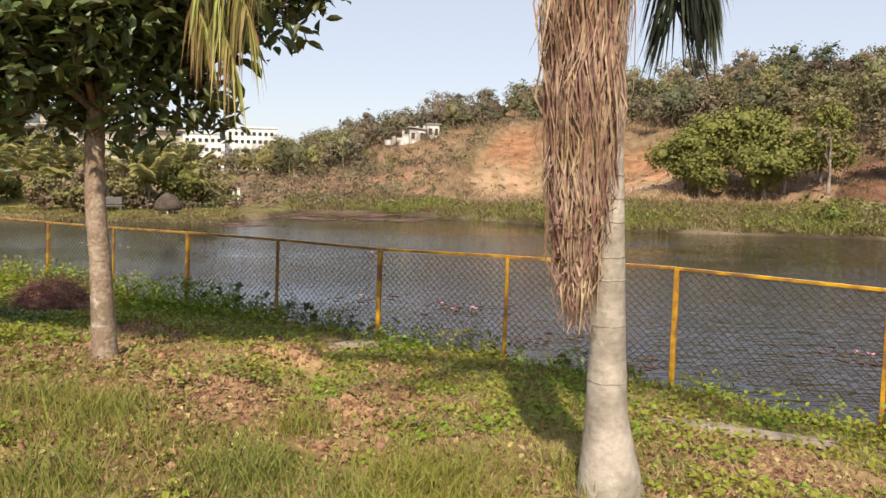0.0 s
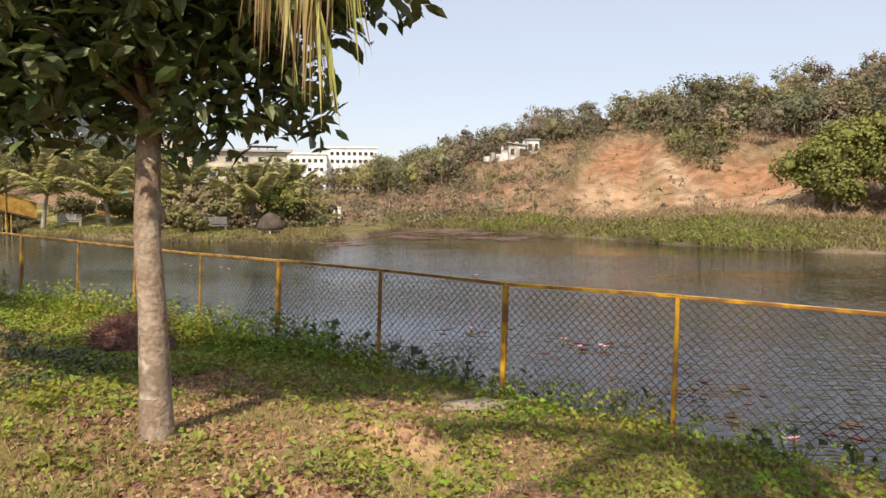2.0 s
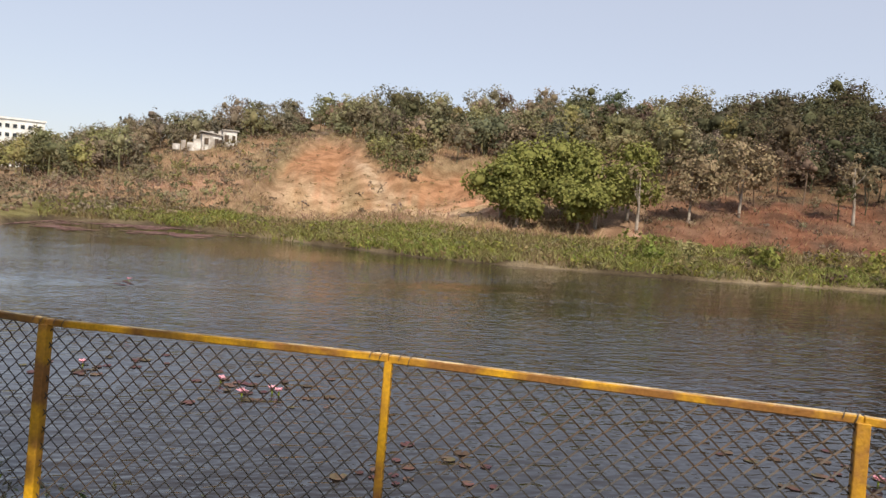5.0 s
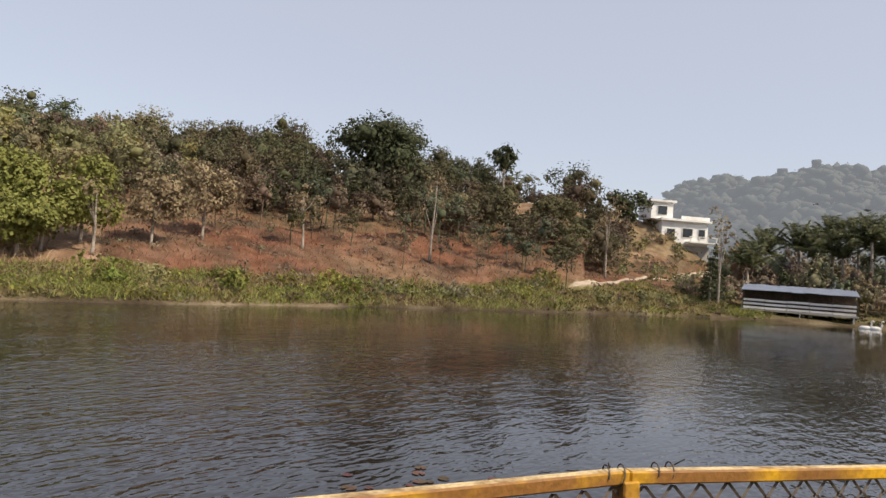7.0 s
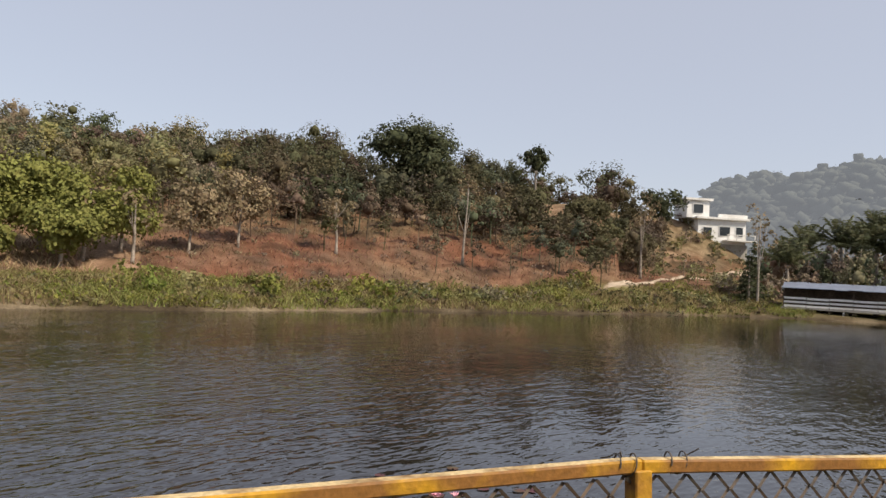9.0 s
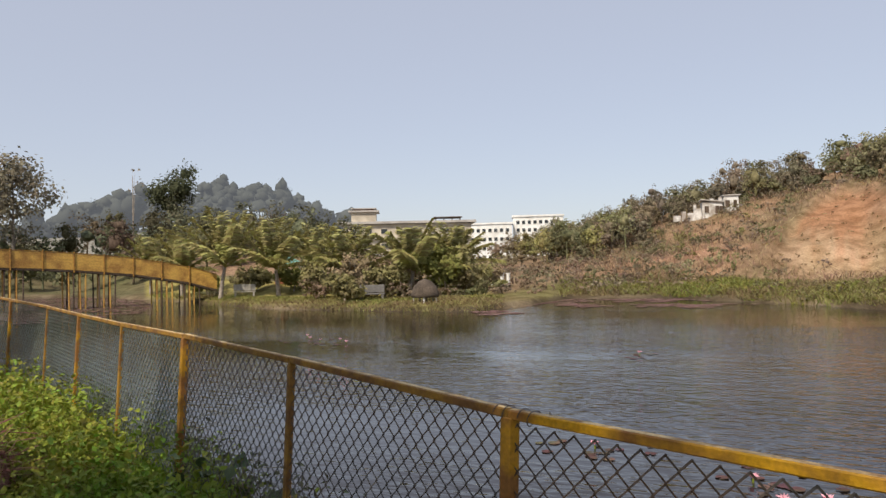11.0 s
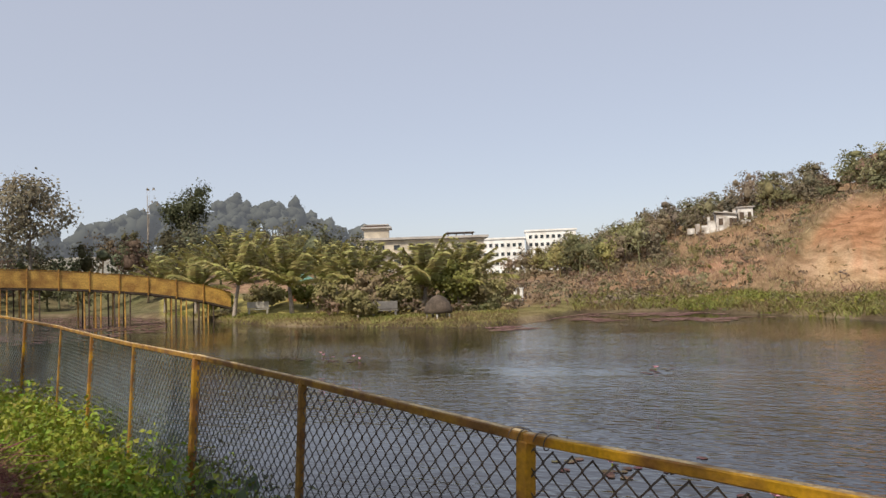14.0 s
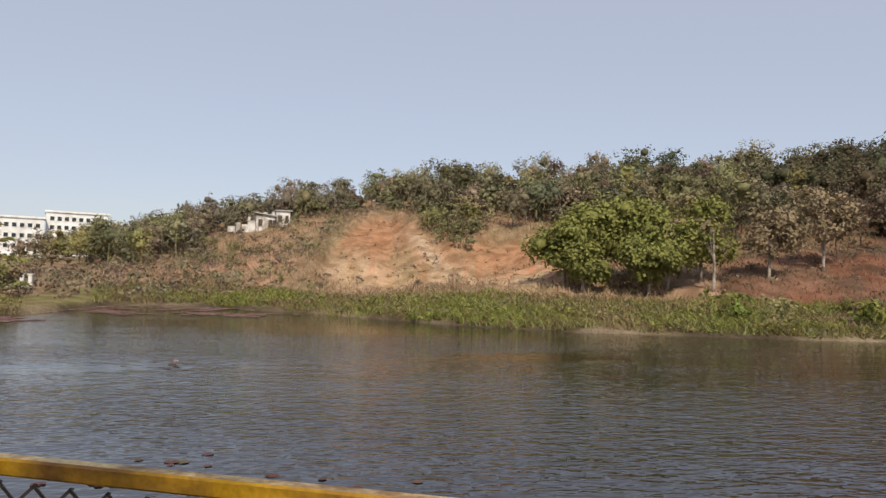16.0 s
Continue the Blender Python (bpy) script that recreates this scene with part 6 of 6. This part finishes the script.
def meadow():
    rnd = np.random.default_rng(21)
    turf = lambda x, y, d: value(x, y, 1.6, 5) * 1.1 + 0.5 * value(x, y, 0.5, 1) > rnd.uniform(-0.95, 0.15)
    v, f = blades(ground_normal_free(48000, -8, 4.5, 0.2, 13, rnd, turf), rnd, 0.06, 0.004, 0.7)
    tagged(mesh_object("grass", v, f, M_grass), "short patchy yellow-green grass", "grass", kind="stuff")
    v, f = blades(ground_normal_free(32000, -8, 4.5, 0.2, 11, rnd, lambda x, y, d: d > 0.8 and value(x, y, 1.4, 12) > rnd.uniform(-0.5, 0.3)), rnd, 0.05, 0.003, 1.0)
    tagged(mesh_object("dry_grass", v, f, M_straw), "thin straw-coloured dry grass", "grass", kind="stuff")
    tufts = []
    for cx, cy, n, r in ((-2.35, 3.75, 700, 0.36), (-1.2, 2.9, 500, 0.3), (0.0, 3.0, 700, 0.4), (-3.0, 3.9, 400, 0.3), (-0.3, 2.4, 500, 0.4), (0.9, 2.4, 300, 0.3), (-2.0, 2.4, 500, 0.4), (-1.0, 3.8, 250, 0.2)):
        q = rnd.normal(size=(n, 2)) * r * 0.6 + (cx, cy)
        tufts.append(np.array([(x, y, ground_height(x, y)) for x, y in q]))
    row = ground_normal_free(2200, -3.5, 1.4, 2.2, 3.5, rnd, lambda x, y, d: value(x, y, 0.6, 8) > 0.05)
    v, f = blades(np.concatenate(tufts + [row]), rnd, 0.15, 0.004, 0.55)
    tagged(mesh_object("grass_tufts", v, f, M_tuft), "longer green grass tufts", "grass", kind="stuff")
    low = lambda x, y, d: value(x, y, 1.1, 7) + 0.5 * value(x, y, 0.4, 2) > (0.42 - 0.85 * max(0, 1 - abs(d - 0.6) / 2.8) - (0.35 if x > -1.2 and d < 4 else 0))
    c = np.concatenate([ground_normal_free(22000, -8, 4.6, 1.0, 12.5, rnd, low), ground_normal_free(26000, -20, -4, 5, 16, rnd, lambda x, y, d: 0 < d < 6 and value(x, y, 1.3, 7) + 0.4 * value(x, y, 0.4, 2) > -0.28 + 0.3 * max(0, d - 2.2))])
    lush = lambda x, y, d: x < -2.8 - 1.2 * min(1, max(0, d)) and -1.0 < d < 2.4 and value(x, y, 0.9, 17) + 0.5 * value(x, y, 0.35, 2) > -0.1 - 0.25 * (x < -3.5)
    c = np.concatenate([c, ground_normal_free(15000, -10, -1.6, 6.5, 13.6, rnd, lush)])
    c[:, 2] += rnd.uniform(0.01, 0.08, len(c))
    v, f = leaf_cloud(c, 0.047, rnd, 0.8, 0.5)
    tagged(mesh_object("ground_cover", v, f, M_weed), "creeping small-leaved green ground cover", "weeds", kind="stuff")
    c = ground_normal_free(9000, -11, -4.6, 4.5, 10, rnd, lambda x, y, d: d > 2.2 and value(x, y, 0.9, 19) + 0.4 * value(x, y, 0.3, 2) > -0.05)
    c[:, 2] += rnd.uniform(0.01, 0.09, len(c))
    v, f = leaf_cloud(c, 0.055, rnd, 0.6, 0.6)
    tagged(mesh_object("ground_ivy", v, f, M_darkweed), "dark green ground ivy over the leaf litter", "weeds", kind="stuff")
    c = ground_normal_free(6500, -6, 2, 2.2, 7, rnd, lambda x, y, d: d > 1.0 and value(x, y, 0.8, 27) > 0.0)
    c[:, 2] += rnd.uniform(0.01, 0.05, len(c))
    plants = [leaf_cloud(c, 0.042, rnd, 0.6, 0.5)]
    for px, py, wide, n in ((-2.05, 4.35, 0.12, 110), (-1.78, 5.0, 0.14, 170), (-1.6, 4.85, 0.08, 60), (-2.6, 4.9, 0.1, 60), (-0.6, 4.3, 0.08, 40), (-3.3, 4.7, 0.12, 60)):
        q = rnd.normal(size=(n, 3)) * [wide, wide, 0] + (px, py, ground_height(px, py))
        q[:, 2] += 0.02 + rnd.random(n) * 0.2
        plants.append(leaf_cloud(q, 0.055, rnd, 0.6, 0.5, None, 0.1))
    v, f = merge(plants)
    tagged(mesh_object("small_weeds", v, f, M_yellowweed), "small yellow-green weeds growing through the litter", "weeds", kind="stuff")
    reeds = []
    for k in range(150):
        x = rnd.uniform(-8.5, 0.4)
        y = fence_y(x) + rnd.uniform(0.1, 0.75)
        g, h, m = ground_height(x, y), rnd.uniform(0.25, 0.6), int(rnd.uniform(16, 34))
        if g < WATER + 0.02:
            continue
        q = rnd.normal(size=(m, 3)) * [0.1, 0.1, 0] + (x, y, g)
        q[:, 2] += (0.15 + 0.85 * rnd.random(m)) * h
        reeds.append(leaf_cloud(q, 0.06, rnd, 0.4, 0.6, None, 0.15))
        reeds.append(blades(np.repeat([[x, y, g - 0.02]], 7, 0) + rnd.normal(size=(7, 3)) * [0.07, 0.07, 0], rnd, h, 0.003, 0.25))
    v, f = merge(reeds)
    tagged(mesh_object("waterside_weeds", v, f, M_reed), "grey-green leafy weeds at the water's edge behind the fence", "weeds", kind="stuff")
    # taller leafy weeds in clumps along the fence
    arr = []
    for k in range(330):
        x = rnd.uniform(-15, 4.2) if k < 200 else rnd.uniform(-9.5, -2.5)
        d = rnd.normal() * 0.35 + (0.05 if x > -4.5 else 0.5)
        y = fence_y(x) - d * 1.12
        if bank_side(x, y) < -0.75:
            continue
        g = ground_height(x, y)
        h = rnd.uniform(0.12, 0.34) * (1.0 if x > -3 else 1.6)
        m = int(rnd.uniform(14, 42))
        p = rnd.normal(size=(m, 3)) * [0.12, 0.12, 0.0] + (x, y, g)
        p[:, 2] += rnd.random(m) * h
        arr.append(leaf_cloud(p, 0.06, rnd, 0.7, 0.6, None, 0.1))
        arr.append(blades(np.repeat([[x, y, g]], 5, 0) + rnd.normal(size=(5, 3)) * [0.08, 0.08, 0], rnd, h, 0.003, 0.3))
    big = []
    for cx, cd, n in ((-2.45, -0.1, 9), (-2.0, -0.2, 12), (-1.5, -0.35, 14), (-1.1, -0.3, 14), (-0.8, -0.25, 10), (-0.5, -0.45, 8), (0.3, -0.35, 9), (0.7, -0.3, 8), (1.5, -0.25, 14), (1.75, -0.2, 12), (2.2, -0.3, 9), (-3.2, 0.0, 10), (-3.7, 0.1, 9)):
        y = fence_y(cx) - cd * 1.12
        g = ground_height(cx, y)
        c = rnd.normal(size=(n, 3)) * [0.13, 0.13, 0.0] + (cx, y, g)
        c[:, 2] += rnd.uniform(0.12, 0.42, n)
        big.append(leaf_cloud(c, 0.13, rnd, 0.75, 0.5, None, 0.25))
        for q in c:
            tv, tf = tube([(cx + 0.3 * (q[0] - cx), y + 0.3 * (q[1] - y), g - 0.02), tuple(q)], [0.005, 0.003], 3, False)
            big.append((tv, [k for r in tf for k in ((r[0], r[1], r[2]), (r[0], r[2], r[3]))]))
    v, f = merge(big)
    tagged(mesh_object("broad_leaved_weeds", v, f, M_darkweed), "dark broad-leaved waterside weeds by the fence", "weeds", kind="stuff")
    v, f = merge(arr)
    tagged(mesh_object("fence_weeds", v, f, M_weed), "leafy green weeds growing along the fence", "weeds", kind="stuff")
    dry = lambda x, y, d: d > 0.9 and value(x, y, 1.6, 5) + 0.4 * value(x, y, 0.5, 1) < rnd.uniform(-0.3, 0.6)
    c = ground_normal_free(19000, -7, 3, 1.6, 9, rnd, dry)
    c[:, 2] += 0.012
    more = ground_normal_free(9000, -14, -5, 4.5, 13, rnd, lambda x, y, d: d > 1.4 and value(x, y, 1.3, 7) < 0.05)
    more[:, 2] += 0.015
    c = np.concatenate([c, more])
    v, f = leaf_cloud(c, 0.056, rnd, 0.6, 0.45)
    tagged(mesh_object("leaf_litter", v, f, M_litter), "dry brown fallen leaves on bare earth", "leaf litter", kind="stuff")


meadow()
clods()


def slope_grass():
    """Tall dry grass over the hillside and yellow-green grass on the far bank."""
    rnd = np.random.default_rng(77)
    for name, label, mat, n, a0, a1, test, high in (
            ("slope_grass", "tall dry pinkish straw on the hill slope", M_slopegrass, 15000, -14, 30, lambda a, r: shore_gap(a, r) > 10 and r < 104 and not (2 < a < 24 and between(a, CUT_A, CUT_FOOT) + 3 < r < between(a, CUT_A, CUT_TOP)), 0.6),
            ("red_slope_grass", "thin brown dry grass on the red slope", M_redgrass, 7000, 32, 78, lambda a, r: 10 < shore_gap(a, r) and r < 80 and not_track(a, r), 0.3),
            ("island_grass", "short yellow-green grass on the island shore", M_bankgrass, 9000, -46, -18.5, lambda a, r: -0.2 < shore_gap(a, r) < 8, 0.2),
            ("bank_grass", "long yellow-green grass on the far bank", M_bankgrass, 40000, -14, 84, lambda a, r: 0.2 < shore_gap(a, r) < 12 and not_track(a, r), 0.42)):
        pts = []
        while len(pts) < n:
            a, r = rnd.uniform(a0, a1), rnd.uniform(33, 104)
            if test(a, r):
                pts.append(polar(a, r))
        v, f = blades(np.array(pts), rnd, high, 0.03, 0.8)
        tagged(mesh_object(name, v, f, mat), label, "grass", kind="stuff")


M_slopegrass = material("pinkish_dry_grass", (0.42, 0.29, 0.19), 0.9, vary=0.3, scale=0.2, fine=2, bump=0.0, rand=0.5, second=(0.26, 0.20, 0.11), through=0.25)
M_bankgrass = material("bank_grass_blade", (0.22, 0.235, 0.06), 0.8, vary=0.3, scale=0.15, fine=2, bump=0.0, rand=0.6, second=(0.24, 0.19, 0.09), through=0.3)
M_redgrass = material("red_brown_dry_grass", (0.27, 0.155, 0.095), 0.9, vary=0.3, scale=0.2, fine=2, bump=0.0, rand=0.6, second=(0.17, 0.12, 0.07), through=0.25)
slope_grass()


# ---- on the water ----
M_pad = material("purple_brown_water_weed", (0.23, 0.135, 0.125), 0.95, vary=0.3, scale=0.6, fine=6, bump=0.0, rand=0.5, second=(0.15, 0.10, 0.07), spec=0.05)
M_petal = material("pink_petal", (0.72, 0.36, 0.42), 0.6, vary=0.1, bump=0.0)


def floating_weed():
    rnd = np.random.default_rng(30)
    pts = []
    for a0, a1, r0, r1, n in ((-21, 9, 33, 60, 15000), (-70, -46, 42, 92, 11000)):
        for _ in range(n):
            a, r = rnd.uniform(a0, a1), rnd.uniform(r0, r1)
            if r > between(a, SHORE_A, SHORE_R) + 0.6:
                continue
            x, y = r * math.sin(radians(a)), 6 + r * math.cos(radians(a))
            if value(x, y, 5, 4) + 0.6 * value(x, y, 1.5, 4) > 0.55 - 0.05 * (r - 33) + max(0, a + 6) * 0.05:
                pts.append((x, y, WATER + rnd.uniform(0.004, 0.02)))
    verts, faces = [], []
    for x, y, z in pts:
        k, m, s = len(verts), 7, rnd.uniform(0.06, 0.3)
        for j in range(m):
            r = s * rnd.uniform(0.5, 1.2)
            verts.append((x + r * math.cos(6.283 * j / m), y + 0.8 * r * math.sin(6.283 * j / m), z))
        faces.append(tuple(range(k, k + m)))
    tagged(mesh_object("floating_weed", verts, faces, M_pad), "purple-brown floating water weed in the shallows", "water weed", kind="stuff")


floating_weed()


def lily(at, seed):
    rnd = np.random.default_rng(seed)
    t = thing("water_lily", (*at, WATER), "pink water lily open on the pond", "flower", "pink lilies")
    n = 12
    a = np.linspace(0, 6.28, n, endpoint=False)
    out = np.stack([np.cos(a), np.sin(a), np.full(n, 0.7)], 1)
    v, f = leaf_cloud(out * [0.035, 0.035, 0.05] + (0, 0, 0.04), 0.075, rnd, 0.5, 0.9, out * 2.5)
    mesh_object("petals", v, f, M_petal, t)
    v, f = tube([(0, 0, -0.2), (0, 0, 0.04)], [0.008, 0.012], 6)
    mesh_object("stem", v, f, M_weed, t)


for k, at in enumerate(((-0.05, 14.25), (0.22, 13.57), (0.6, 13.7), (0.68, 13.62), (-1.9, 15.12), (6.62, 10.1), (6.75, 9.95), (2.3, 9.0), (-2.64, 24.73), (-14.0, 26.6), (-13.2, 26.0), (-12.0, 25.7), (-12.6, 26.3), (-14.6, 27.3))):
    lily(at, 200 + k)


def lily_pads():
    """Purple-brown round pads drifting about the lilies, each with its notch."""
    rnd = np.random.default_rng(46)
    verts, faces = [], []
    for cx, cy, spread, n in ((0.3, 13.9, 0.6, 26), (-1.9, 15.1, 0.6, 22), (6.5, 10.2, 0.7, 34), (2.1, 10.9, 0.6, 18), (2.9, 9.6, 0.4, 9), (-13.2, 26.3, 1.6, 70), (-2.6, 24.7, 0.6, 12)):
        for x, y in rnd.normal(size=(n, 2)) * spread * (1.0, 0.7) + (cx, cy):
            k, m, s, turn = len(verts), 12, rnd.uniform(0.04, 0.09), rnd.uniform(0, 6.28)
            verts.append((x, y, WATER + 0.011))
            verts += [(x + s * math.cos(turn + 5.8 * j / m), y + s * math.sin(turn + 5.8 * j / m), WATER + 0.010) for j in range(m + 1)]
            faces += [(k, k + 1 + j, k + 2 + j) for j in range(m)]
    tagged(mesh_object("lily_pads", verts, faces, M_lilypad), "reddish brown water lily pads floating in loose patches", "lily pads", kind="stuff")


M_lilypad = material("reddish_lily_pad", (0.12, 0.06, 0.055), 0.7, vary=0.3, scale=3, fine=20, bump=0.0, rand=0.6, second=(0.09, 0.075, 0.04), spec=0.15)
lily_pads()
